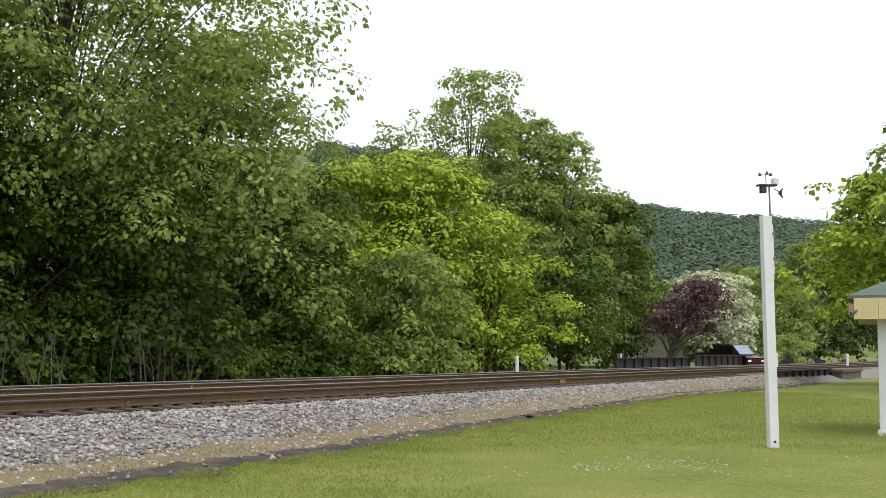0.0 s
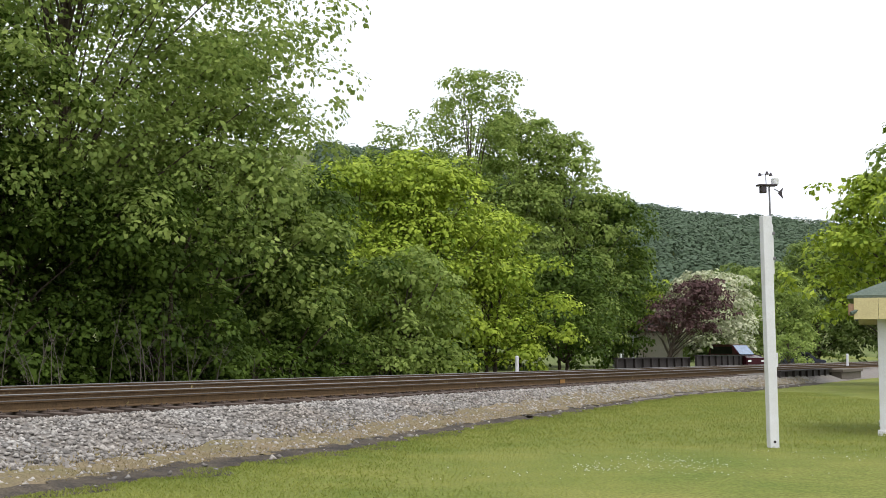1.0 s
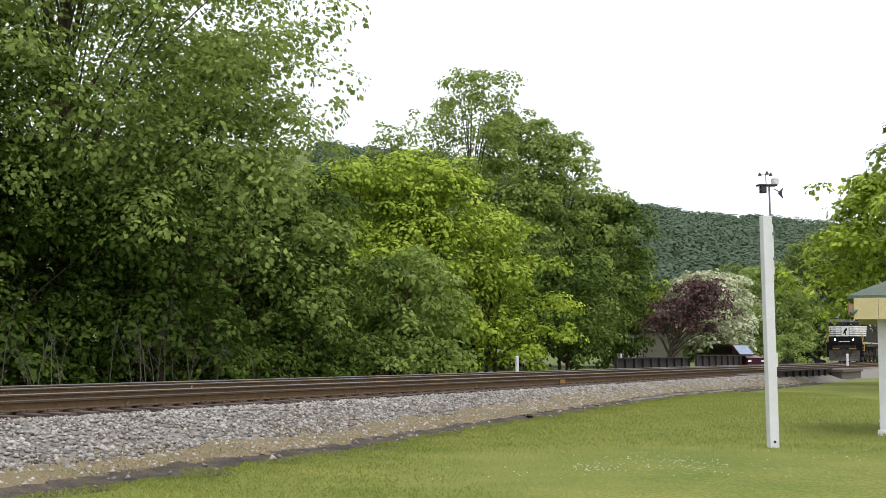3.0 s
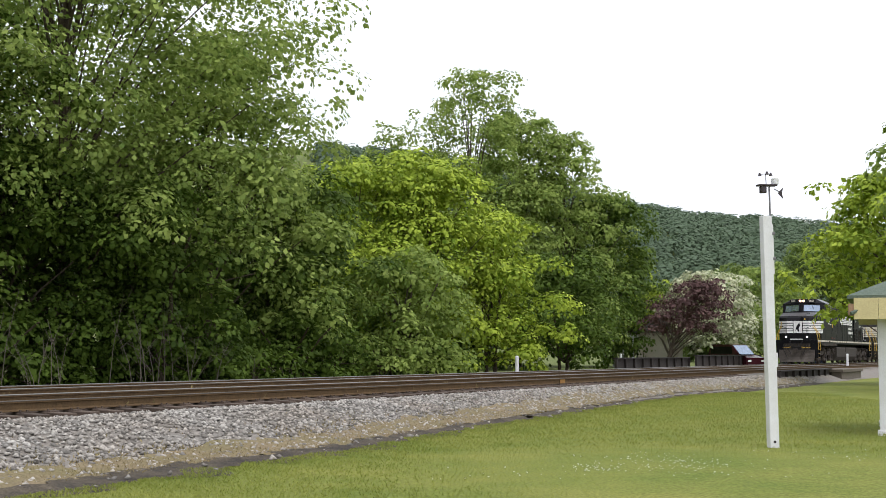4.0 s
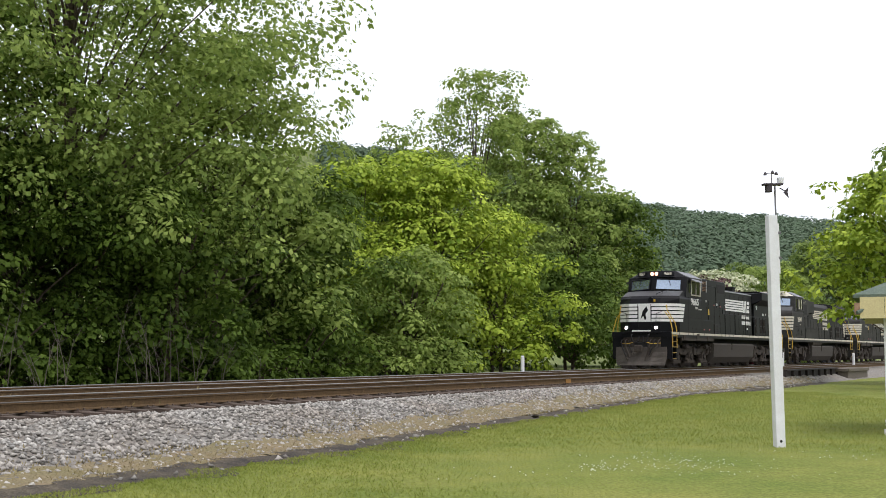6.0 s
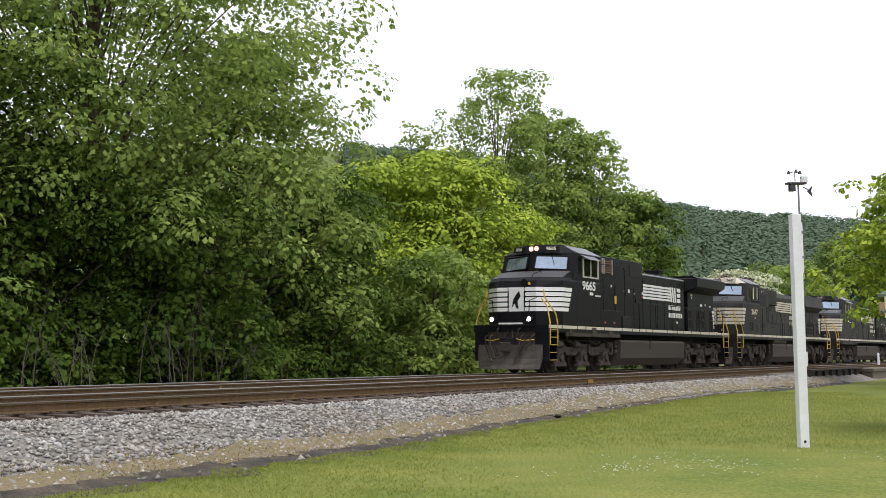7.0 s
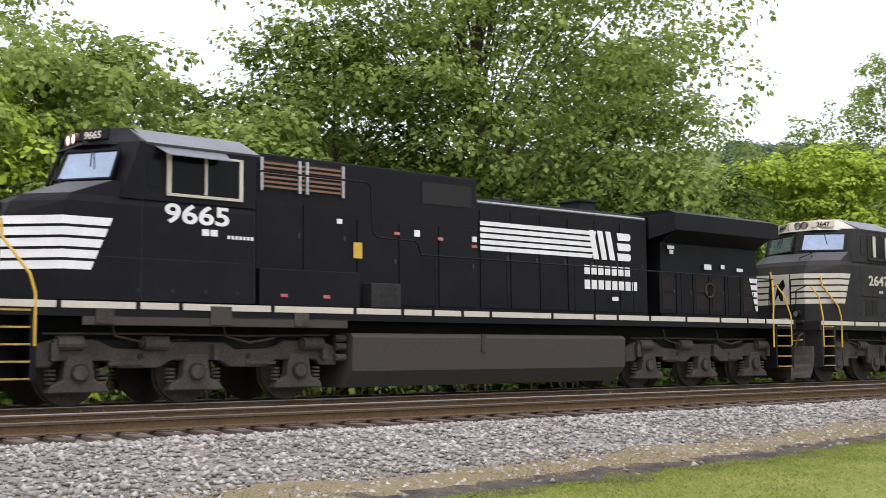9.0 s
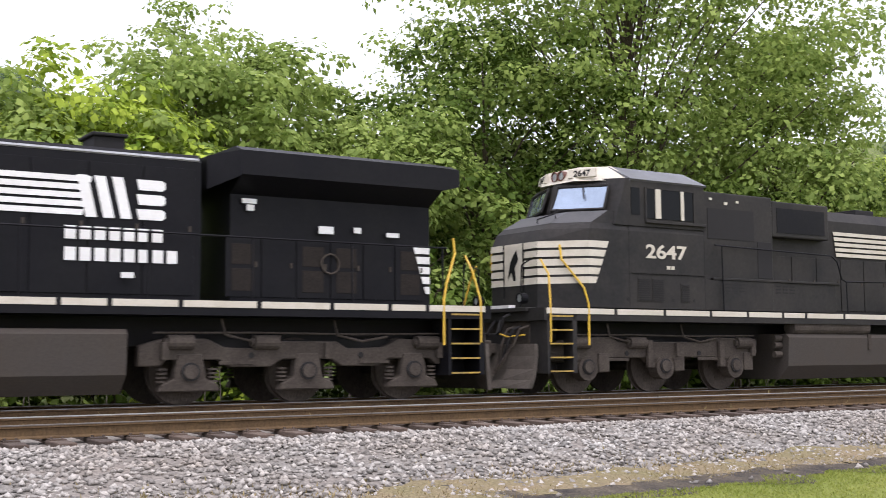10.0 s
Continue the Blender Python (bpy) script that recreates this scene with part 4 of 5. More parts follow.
def steps(unit, x0, x1, sgn, paint):
    """A stairwell at a corner, its treads edged in yellow."""
    ya, yb = sorted((sgn * 0.95, sgn * 1.5))
    sw = part("stairwell", boxes((x0 - 0.1, x0, ya, yb, 0.42, 1.6), (x1, x1 + 0.06, ya, yb, 0.42, 1.6), (x0, x1, *sorted((sgn * 0.95, sgn * 0.98)), 0.42, 1.6)), paint, unit)
    for k in range(5):
        z = 0.44 + k * 0.26
        tr = part("step", boxes((x0, x1, ya, yb - 0.02 if sgn > 0 else yb, z, z + 0.03)), M_GRIME, sw)
        part("step_edge", boxes((x0, x1, *sorted((sgn * 1.49, sgn * 1.512)), z + 0.004, z + 0.034)), M_RAILYELLOW, tr)


def front_end(unit, xf, paint, lamps=True, lit=False):
    """Pilot plough, coupler, hoses and the end platform; xf is the end plate."""
    d = 1 if xf > 0 else -1
    bm = bmesh.new()
    rings = []
    for z, out, half in ((0.14, 0.42, 1.2), (0.3, 0.3, 1.24), (0.5, 0.2, 1.27), (0.75, 0.14, 1.28), (0.98, 0.13, 1.26)):
        rings.append([(xf + d * (out * 0.35), -half, z), (xf + d * out, -half * 0.45, z), (xf + d * out, half * 0.45, z), (xf + d * out * 0.35, half, z),
                      (xf + d * (out * 0.35 - 0.08), half, z), (xf + d * (out - 0.08), half * 0.45, z), (xf + d * (out - 0.08), -half * 0.45, z), (xf + d * (out * 0.35 - 0.08), -half, z)])
    loft(bm, rings)
    part("pilot_plough", bm, M_PLOUGH, unit, "scuffed grey-brown steel plough")
    part("end_plate", boxes((*sorted((xf - d * 0.2, xf - d * 0.08)), -0.95, 0.95, 0.9, 1.62), bevel=0.02), M_GRIME, unit)
    part("end_platform", boxes((*sorted((xf - d * 0.2, xf + d * 0.06)), -1.0, 1.0, 1.6, 1.68), bevel=0.01), paint, unit)
    bm = boxes((*sorted((xf - d * 0.1, xf + d * 0.3)), -0.12, 0.12, 0.8, 1.0), (*sorted((xf + d * 0.26, xf + d * 0.46)), -0.2, 0.16, 0.74, 1.06), bevel=0.03)
    part("coupler", bm, M_GRIME, unit)
    part("draft_pocket", boxes((*sorted((xf - d * 0.08, xf + d * 0.08)), -0.34, 0.34, 0.72, 1.2), bevel=0.03), M_DARK, unit)
    for k, y in enumerate((-0.95, -0.75, -0.55, 0.5, 0.7, 0.92)):
        bm = bmesh.new()
        sag = 0.5 + 0.1 * (k % 3)
        tube(bm, [(xf - d * 0.06, y, 1.32), (xf + d * 0.14, y, 1.26), (xf + d * 0.24, y * 0.92, 0.95), (xf + d * 0.26, y * 0.75, sag + 0.12), (xf + d * 0.3, y * 0.68, sag)], 0.027, 7)
        hose = part("air_hose", bm, M_GRIME if k % 2 else M_DARK, unit)
        bm = bmesh.new()
        tube(bm, [(xf + d * 0.3, y * 0.68, sag), (xf + d * 0.33, y * 0.62, sag - 0.1)], 0.04, 7)
        part("gladhand", bm, M_GRIME, hose)
    for y in (-0.45, 0.42):
        bm = bmesh.new()
        tube(bm, [(xf, y, 1.56), (xf + d * 0.16, y, 1.5), (xf + d * 0.2, y * 0.8, 1.22), (xf + d * 0.14, y * 0.4, 1.18), (xf, y * 0.2, 1.45)], 0.03, 7)
        part("jumper_cable", bm, M_DARK, unit)
    handrail(unit, [(xf + d * 0.08, -1.0, 1.15), (xf + d * 0.2, -0.6, 1.12), (xf + d * 0.2, -0.35, 1.18)], 0.016, M_YELLOW, "uncoupling_lever")
    handrail(unit, [(xf + d * 0.08, 1.0, 1.15), (xf + d * 0.2, 0.6, 1.12), (xf + d * 0.2, 0.35, 1.18)], 0.016, M_YELLOW, "uncoupling_lever")
    if lamps:
        for y in (-0.75, 0.75):
            bm = bmesh.new()
            disc(bm, (xf - 0.07, y, 1.86), "x", 0.105, 0.12, 16)
            can = part("ditch_light", bm, M_BLACK, unit)
            bm = bmesh.new()
            disc(bm, (xf - 0.005, y, 1.86), "x", 0.075, 0.02, 16)
            part("lens", bm, M_LAMP if lit else M_SILVER, can)
            part("lamp_hood", ring_tube(xf - 0.01, xf + 0.03, y, 1.86, 0.105, 0.085), M_BLACK, can)
        part("anti_climber", boxes((xf - 0.1, xf + 0.05, -0.45, 0.45, 1.66, 1.74)), M_LOCOWHITE, unit)


def wide_cab(unit, paint, stripe, visor, number, big, lit):
    """The wide-nosed cab: nose with cheeks, windshields, roof, side windows, stripes."""
    c = thing_part("cab", unit)
    bm = bmesh.new()
    hw = 1.52
    nf, nc = (3.15, 2.45) if big else (2.9, 2.2)
    def ring(z, xf, xc, xb, w=hw, fw=0.78):
        return [(xb, -w, z), (xc, -w, z), (xf, -fw, z), (xf, fw, z), (xc, w, z), (xb, w, z)]
    loft(bm, [ring(1.68, nf, nc, -0.95), ring(2.98, nf - 0.02, nc, -0.95), ring(3.22, nf - 0.14, nc - 0.03, -0.95), ring(3.34, nf - 0.3, nc - 0.12, -0.95, 1.48), ring(3.6, 2.12, 1.62, -0.95, 1.45)])
    nose = part("nose", bm, paint, c)
    # Sloping nose top in a lighter grey than the nose's sides.
    bm = bmesh.new()
    lo = [bm.verts.new(v) for v in ((nc - 0.12, -1.47, 3.347), (nf - 0.3, -0.78, 3.347), (nf - 0.3, 0.78, 3.347), (nc - 0.12, 1.47, 3.347))]
    hi = [bm.verts.new(v) for v in ((1.62, -1.44, 3.607), (2.12, -0.78, 3.607), (2.12, 0.78, 3.607), (1.62, 1.44, 3.607))]
    for k in range(3):
        bm.faces.new((lo[k], lo[k + 1], hi[k + 1], hi[k]))
    part("nose_top", bm, M_NOSETOP, nose, "greyed top of the nose")
    bm = bmesh.new()
    tube(bm, [(nf - 0.2, 0.55, 3.36), (nf - 0.2, 0.55, 3.44), (nf - 0.5, 0.75, 3.56), (nf - 0.5, 0.75, 3.46)], 0.014, 6)
    part("grab_iron", bm, M_BLACK, nose)
    part("nose_vent", boxes((1.9, 2.05, 0.1, 0.34, 3.58, 3.72), bevel=0.02), M_DARK, nose)
    # raked windshield block and peaked roof
    bm = bmesh.new()
    loft(bm, [[(-0.95, -hw, 3.33), (1.52, -hw, 3.33), (2.06, -0.12, 3.33), (2.06, 0.12, 3.33), (1.52, hw, 3.33), (-0.95, hw, 3.33)],
              [(-0.95, -hw, 4.28), (1.2, -hw, 4.28), (1.74, -0.12, 4.34), (1.74, 0.12, 4.34), (1.2, hw, 4.28), (-0.95, hw, 4.28)]])
    part("cab_shell", bm, paint, c)
    bm = bmesh.new()
    loft(bm, [[(x, -1.56, 4.27), (x, -0.85, 4.6), (x, 0.85, 4.6), (x, 1.56, 4.27), (x, 1.52, 4.24), (x, -1.52, 4.24)] for x in (-1.0, 1.1)])
    part("roof", bm, M_GREYROOF, c, "dusty grey cab roof")
    bm = bmesh.new()
    loft(bm, [[(1.05, -1.54, 4.25), (1.78, -0.55, 4.28), (1.78, 0.55, 4.28), (1.05, 1.54, 4.25)], [(1.05, -0.9, 4.6), (1.6, -0.5, 4.58), (1.6, 0.5, 4.58), (1.05, 0.9, 4.6)]])
    part("brow", bm, visor, c, "brow panel over the windshields")
    # windshields
    for sgn in (1, -1):
        bm = bmesh.new()
        vs = [(1.52, sgn * 1.3, 3.62), (1.98, sgn * 0.16, 3.66), (1.78, sgn * 0.16, 4.16), (1.36, sgn * 1.28, 4.12)]
        f = bm.faces.new([bm.verts.new(Vector(v) + Vector((0.075, 0, 0.03))) for v in vs])
        bmesh.ops.recalc_face_normals(bm, faces=bm.faces)
        ws = part("windshield", bm, M_GLASS, c, "tinted windshield reflecting the sky")
        q = [Vector(v) + Vector((0.085, 0, 0.03)) for v in vs]
        bm = bmesh.new()
        for a, b in zip(q, q[1:] + q[:1]):
            tube(bm, [a, b], 0.03, 5)
        part("window_frame", bm, paint, ws)
        bm = bmesh.new()
        m0 = (q[2] + q[3]) / 2
        tube(bm, [m0 + Vector((0.02, 0, 0)), q[0] * 0.4 + q[1] * 0.2 + m0 * 0.4 + Vector((0.03, 0, 0.02))], 0.012, 5)
        part("wiper", bm, M_DARK, ws)
    # headlights between number boards
    for y in (-0.11, 0.11):
        bm = bmesh.new()
        disc(bm, (1.64, y, 4.44), "x", 0.105, 0.16, 16)
        can = part("headlight", bm, M_LAMPRIM, c)
        bm = bmesh.new()
        disc(bm, (1.725, y, 4.44), "x", 0.085, 0.02, 16)
        part("lens", bm, M_HEADLAMP if lit else M_SILVER, can)
        part("lamp_hood", ring_tube(1.72, 1.76, y, 4.44, 0.105, 0.09), M_LAMPRIM, can)
    for sgn in (1, -1):
        bm = boxes((-0.03, 0.03, -0.32, 0.32, -0.1, 0.1), bevel=0.01)
        nb = part("number_board", bm, M_CREAM if not big else M_BLACK, c)
        nb.matrix_basis = pose(1.62, sgn * 0.66, 4.44, 0, -12, sgn * 26)
        letters(number, 0.19, M_BLACK if not big else M_CREAM, "board_number", nb, pose(0.034, 0, -0.07, 90, 0, 90), 0.002)
    # side windows with a sunshade, both sides
    for sgn in (1, -1):
        y = sgn * hw
        w = part("side_window", boxes((-0.62, 0.68, *sorted((y, y + sgn * 0.012)), 3.5, 4.1)), M_GLASSDARK, c, "dark side window")
        if big:
            bits = ((0.66, 0.74, 3.44, 4.14), (-0.68, -0.61, 3.44, 4.14), (0.0, 0.05, 3.48, 4.12), (-0.68, 0.74, 3.42, 3.47), (-0.68, 0.74, 4.11, 4.15))
        else:
            bits = ((0.3, 0.44, 3.5, 4.1), (-0.34, -0.26, 3.5, 4.1))
            part("window_ledge", boxes((-0.95, 0.72, *sorted((y, y + sgn * 0.06)), 3.4, 3.46), bevel=0.008), paint, w)
            part("window_surround", boxes((-0.68, -0.62, *sorted((y, y + sgn * 0.03)), 3.46, 4.12), (0.68, 0.72, *sorted((y, y + sgn * 0.03)), 3.46, 4.12), (-0.62, 0.68, *sorted((y, y + sgn * 0.03)), 4.1, 4.14)), paint, w)
        for d in bits:
            part("window_frame", boxes((d[0], d[1], *sorted((y, y + sgn * 0.04)), d[2], d[3]), bevel=0.006), M_CREAM, w, "cream window frame")
        part("quarter_window", boxes((0.85, 1.08, *sorted((y, y + sgn * 0.01)), 3.55, 4.1)), M_GLASSDARK, c)
        if big:
            bm = bmesh.new()
            vs = [(-0.35, y, 4.22), (0.95, y, 4.22), (0.85, y + sgn * 0.32, 4.05), (-0.3, y + sgn * 0.32, 4.05)]
            f = bm.faces.new([bm.verts.new(v) for v in vs])
            g = bmesh.ops.extrude_face_region(bm, geom=[f])
            bmesh.ops.translate(bm, verts=[v for v in g["geom"] if isinstance(v, bmesh.types.BMVert)], vec=(0, 0, 0.015))
            bmesh.ops.recalc_face_normals(bm, faces=bm.faces)
            part("sunshade", bm, M_GREYROOF, c)
    # five stripes round the nose
    h0, h1, n, gap = 2.1, 2.98, 5, 0.045
    st = (h1 - h0) / n
    for i in range(n):
        a, b = h0 + i * st + gap, h0 + (i + 1) * st
        end = lambda z: nc - (0.43 if big else 0.15) - (z - h0) * 0.42
        for sgn in (1, -1):
            bm = bmesh.new()
            lo = [bm.verts.new((x, y, a)) for x, y in ((end(a), sgn * 1.526), (nc + 0.006, sgn * 1.526), (nf + 0.006, sgn * 0.785))]
            hi = [bm.verts.new((x, y, b)) for x, y in ((end(b), sgn * 1.526), (nc + 0.006, sgn * 1.526), (nf - 0.008, sgn * 0.785))]
            for k in range(2):
                bm.faces.new((lo[k], lo[k + 1], hi[k + 1], hi[k]))
            bmesh.ops.recalc_face_normals(bm, faces=bm.faces)
            part("nose_stripe", bm, stripe, c)
        gapw = 0.36 if 0 < i < n - 1 else 0.0
        for y0, y1 in ((-0.785, -gapw), (gapw, 0.785)) if gapw else ((-0.785, 0.785),):
            bm = bmesh.new()
            bm.faces.new([bm.verts.new(v) for v in ((nf + 0.008, y0, a), (nf + 0.008, y1, a), (nf - 0.002, y1, b), (nf - 0.002, y0, b))])
            part("nose_stripe", bm, stripe, c)
    # plain emblem panel on the nose door, and the door's seams
    em = part("emblem_panel", boxes((nf - 0.01, nf + 0.012, -0.3, 0.3, 2.14, 2.94)), stripe, c, "white emblem panel on the nose")
    bm = bmesh.new()
    bm.faces.new([bm.verts.new((nf + 0.016, y, z)) for y, z in ((-0.2, 2.24), (-0.06, 2.42), (0.0, 2.24), (0.1, 2.24), (0.06, 2.5), (0.18, 2.66), (0.12, 2.86), (0.0, 2.74), (-0.1, 2.6))])
    part("emblem_mark", bm, M_BLACK, em)
    for y in (-0.345, 0.32):
        part("door_seam", boxes((nf - 0.005, nf + 0.014, y, y + 0.025, 1.9, 2.98)), M_BLACK, c)
    if big:
        bm = bmesh.new()
        disc(bm, (nf - 0.1, 0.3, 3.15), "x", 0.13, 0.12, 16)
        part("nose_lamp", bm, M_BLACK, c)
        part("nose_marker", boxes((nf - 0.06, nf + 0.0, 0.46, 0.54, 3.06, 3.16), bevel=0.01), M_YELLOW, c, "small yellow marker on the nose")
    # cab handrails by the nose, number on the side
    letters(number, 0.46 if big else 0.4, M_LOCOWHITE if big else M_CREAM, "road_number", c, on_side(0.16, 1.53, 2.99 if big else 2.7) @ Matrix.Diagonal((1.42 if big else 1.5, 1, 1, 1)))
    small = [(-0.05, 0.08, 2.8, 2.91), (-0.21, -0.08, 2.8, 2.91)] + [(-0.45 - k * 0.075, -0.4 - k * 0.075, 2.77, 2.83) for k in range(7)] if big else [(0.06, 0.15, 2.48, 2.55), (-0.06, 0.03, 2.48, 2.55)]
    for x0, x1, za, zb in small:
        part("lettering_bar", boxes((x0, x1, 1.523, 1.53, za, zb)), M_LOCOWHITE if big else M_CREAM, c)
    for x in (-0.93, 1.15):
        part("panel_seam", boxes((x, x + 0.012, 1.519, 1.5235, 1.7, 3.4)), M_DARK, c)
    part("panel_seam", boxes((-0.9, 1.9, 1.519, 1.5235, 2.36, 2.372)), M_DARK, c)
    for x in (-0.6, 0.0, 0.6, 1.2):
        bm = bmesh.new()
        disc(bm, (x, 1.522, 1.86), "y", 0.035, 0.012, 10)
        part("drain_hole", bm, M_DARK, c)
    if not big:
        for x in (0.78, 0.4, -0.35):
            lv = part("louvre_panel", boxes((x - 0.17, x + 0.17, 1.52, 1.53, 1.82, 2.3)) if x > 0 else boxes((x - 0.13, x + 0.13, 1.52, 1.53, 1.82, 2.2)), paint, c)
            w, y, n = (0.15, 1.53, 10) if x > 0 else (0.11, 1.53, 8)
            for k in range(n):
                part("louvre_slat", boxes((x - w, x + w, y, y + 0.012, 1.84 + k * 0.045, 1.862 + k * 0.045)), M_DARK, lv)
        part("drip_ledge", boxes((-0.94, 1.1, 1.52, 1.545, 2.38, 2.405)), paint, c)
    return c


def thing_part(name, unit):
    o = new(name)
    o.parent = unit
    o.empty_display_size = 0.1
    return o


def emblem(unit, x_lead, x_tail, y, z0, z1, mat, stripes_long):
    """The striped block and the two bold marks on the hood's side, as plain shapes."""
    xs = x_lead - (x_lead - x_tail) * 0.72
    slant = 0.15
    s = part("side_stripe_block", bars(lambda z: (x_lead + (0 if stripes_long else -0.1 * (1 - (z - z0) / (z1 - z0))), xs + slant * (z1 - z) / (z1 - z0) - slant), y, z0, z1, 5, 0.042), mat, unit, "block of five white stripes")
    a, h = xs - 0.06, z1 - z0
    for k in range(3):
        bm = bmesh.new()
        p = a - k * 0.27
        prism(bm, [(p, z0), (p - 0.17, z0), (p - 0.02, z1), (p + 0.15, z1)], y - 0.004, y + 0.006)
        part("bold_mark", bm, mat, s)
    p = a - 0.78
    for k in range(3):
        bm = bmesh.new()
        z = z0 + h * 0.36 * k
        prism(bm, [(p - 0.04, z), (x_tail + 0.05, z), (x_tail, z + h * 0.06), (x_tail, z + h * 0.2), (x_tail + 0.05, z + h * 0.26), (p, z + h * 0.26)], y - 0.004, y + 0.006)
        part("bold_mark", bm, mat, s)
    # two lines of lettering as plain bars
    for z, n, x0, x1 in ((z0 - 0.35, 7, xs + 0.25, x_tail - 0.02), (z0 - 0.68, 8, xs + 0.25, x_tail - 0.26)):
        wd = (x0 - x1) / n
        for k in range(n):
            p = x0 - k * wd
            bm = bmesh.new()
            prism(bm, [(p, z), (p - wd * 0.74, z), (p - wd * 0.74, z + 0.205), (p, z + 0.205)], y - 0.004, y + 0.006)
            part("lettering_bar", bm, mat, unit)


def panel_doors(unit, x0, x1, n, y, z0, z1, paint, vents=False):
    """Hood doors: thin raised panels with seams between, latches, some with dark vents."""
    w = (x0 - x1) / n
    for i in range(n):
        a, b = x0 - i * w - 0.02, x0 - (i + 1) * w + 0.02
        d = part("hood_door", boxes((b, a, y - 0.01, y + 0.012, z0, z1), bevel=0.005), paint, unit)
        if vents and i % 3 != 1:
            part("vent_screen", boxes((b + 0.1, a - 0.1, y + 0.012, y + 0.02, z0 + 0.1, z0 + 0.47), bevel=0.004), M_SCREEN, d, "brown-dusted vent screen")
            part("vent_screen", boxes((b + 0.1, a - 0.1, y + 0.012, y + 0.02, z0 + 0.54, z0 + 0.88), bevel=0.004), M_SCREEN, d, "brown-dusted vent screen")
        part("latch", boxes((b + 0.05, b + 0.09, y + 0.012, y + 0.03, (z0 + z1) / 2, (z0 + z1) / 2 + 0.09)), M_GRIME, d)


def sill(unit, x0, x1, paint, edge, seed, deep=None):
    bm = boxes((x1, x0, -1.5, 1.5, 1.42, 1.66))
    s = part("walkway_frame", bm, paint, unit)
    rng = random.Random(seed)
    for sgn in (1, -1):
        x = x0 - 0.05
        while x > x1 + 0.1:
            w = min(rng.choice((0.75, 1.1, 1.3, 1.75)), x - x1 - 0.05)
            part("sill_strip", boxes((x - w + 0.08, x, *sorted((sgn * 1.5, sgn * 1.512)), 1.545, 1.655), bevel=0.004), edge, s, "pale worn safety strip")
            x -= w
        if deep:
            part("side_skirt", boxes((deep[1], deep[0], *sorted((sgn * 1.44, sgn * 1.5)), 1.28, 1.45), bevel=0.01), M_TANK, s)


def fuel_tank(unit, x0, x1, top=1.2, bottom=0.2):
    bm = bmesh.new()
    sec = [(-1.1, bottom), (1.1, bottom), (1.42, bottom + 0.3), (1.46, top - 0.08), (1.38, top), (-1.38, top), (-1.46, top - 0.08), (-1.42, bottom + 0.3)]
    loft(bm, [[(x, y, z) for y, z in sec] for x in (x0, x1)])
    t = part("fuel_tank", bm, M_TANK, unit, "dusty grey-brown fuel tank")
    xm = x0 - (x0 - x1) * 0.43
    part("gauge_slot", boxes((xm - 0.06, xm + 0.06, 1.44, 1.475, 0.85, top)), M_GRIME, t)
    for sgn in (1, -1):
        for k, z in enumerate((0.75, 0.95, 1.1)):
            bm = bmesh.new()
            disc(bm, (x0 + 0.16, sgn * 1.25, z), "x", 0.07, 0.22, 12)
            part("air_filter", bm, M_GRIME, unit)


def side_rail(unit, pts, posts, mat):
    """The walkway's handrail with its stanchions, both sides alike."""
    for sgn in (1, -1):
        handrail(unit, [(x, sgn * 1.46, z) for x, z in pts], 0.018, mat)
        for x in posts:
            z = float(np.interp(-x, [-p[0] for p in pts], [p[1] for p in pts]))
            handrail(unit, [(x, sgn * 1.48, 1.6), (x, sgn * 1.46, z)], 0.016, mat, "stanchion")


def corner_rails(unit, x_corner, x_end, sgn):
    d = 1 if x_end > x_corner else -1
    handrail(unit, [(x_corner, sgn * 1.5, 0.95), (x_corner, sgn * 1.5, 1.75), (x_corner + d * 0.08, sgn * 1.47, 2.05), (x_corner + d * 0.42, sgn * 1.2, 2.62), (x_corner + d * 0.42, sgn * 1.15, 2.9)], 0.024, M_YELLOW)
    handrail(unit, [(x_end - d * 0.12, sgn * 1.5, 1.0), (x_end - d * 0.12, sgn * 1.5, 1.75), (x_end - d * 0.2, sgn * 1.35, 2.3), (x_end - d * 0.2, sgn * 1.1, 2.6)], 0.022, M_YELLOW)
    handrail(unit, [(x_end, sgn * 0.7, 1.66), (x_end, sgn * 0.75, 2.5), (x_end, sgn * 1.05, 2.6)], 0.016, M_BLACK)


def tags(unit, spots, y):
    for x, z, w, h, mat in spots:
        part("placard", boxes((x - w / 2, x + w / 2, y, y + 0.012, z, z + h)), mat, unit)


LONG, TALL = 1.07, 1.05


def stretch(unit):
    """Sets the unit's length and height; wheels keep their round shape."""
    for o in unit.children_recursive:
        m = o.matrix_basis.copy()
        m.translation.x *= LONG
        m.translation.z *= TALL
        o.matrix_basis = m
        if o.data and o.name.startswith("wheelset"):
            for v in o.data.vertices:
                v.co.x, v.co.z = v.co.x * TALL, v.co.z * TALL
        elif o.data and not o.name.startswith(( "road_number", "board_number", "number_board")):
            for v in o.data.vertices:
                v.co.x, v.co.z = v.co.x * LONG, v.co.z * TALL


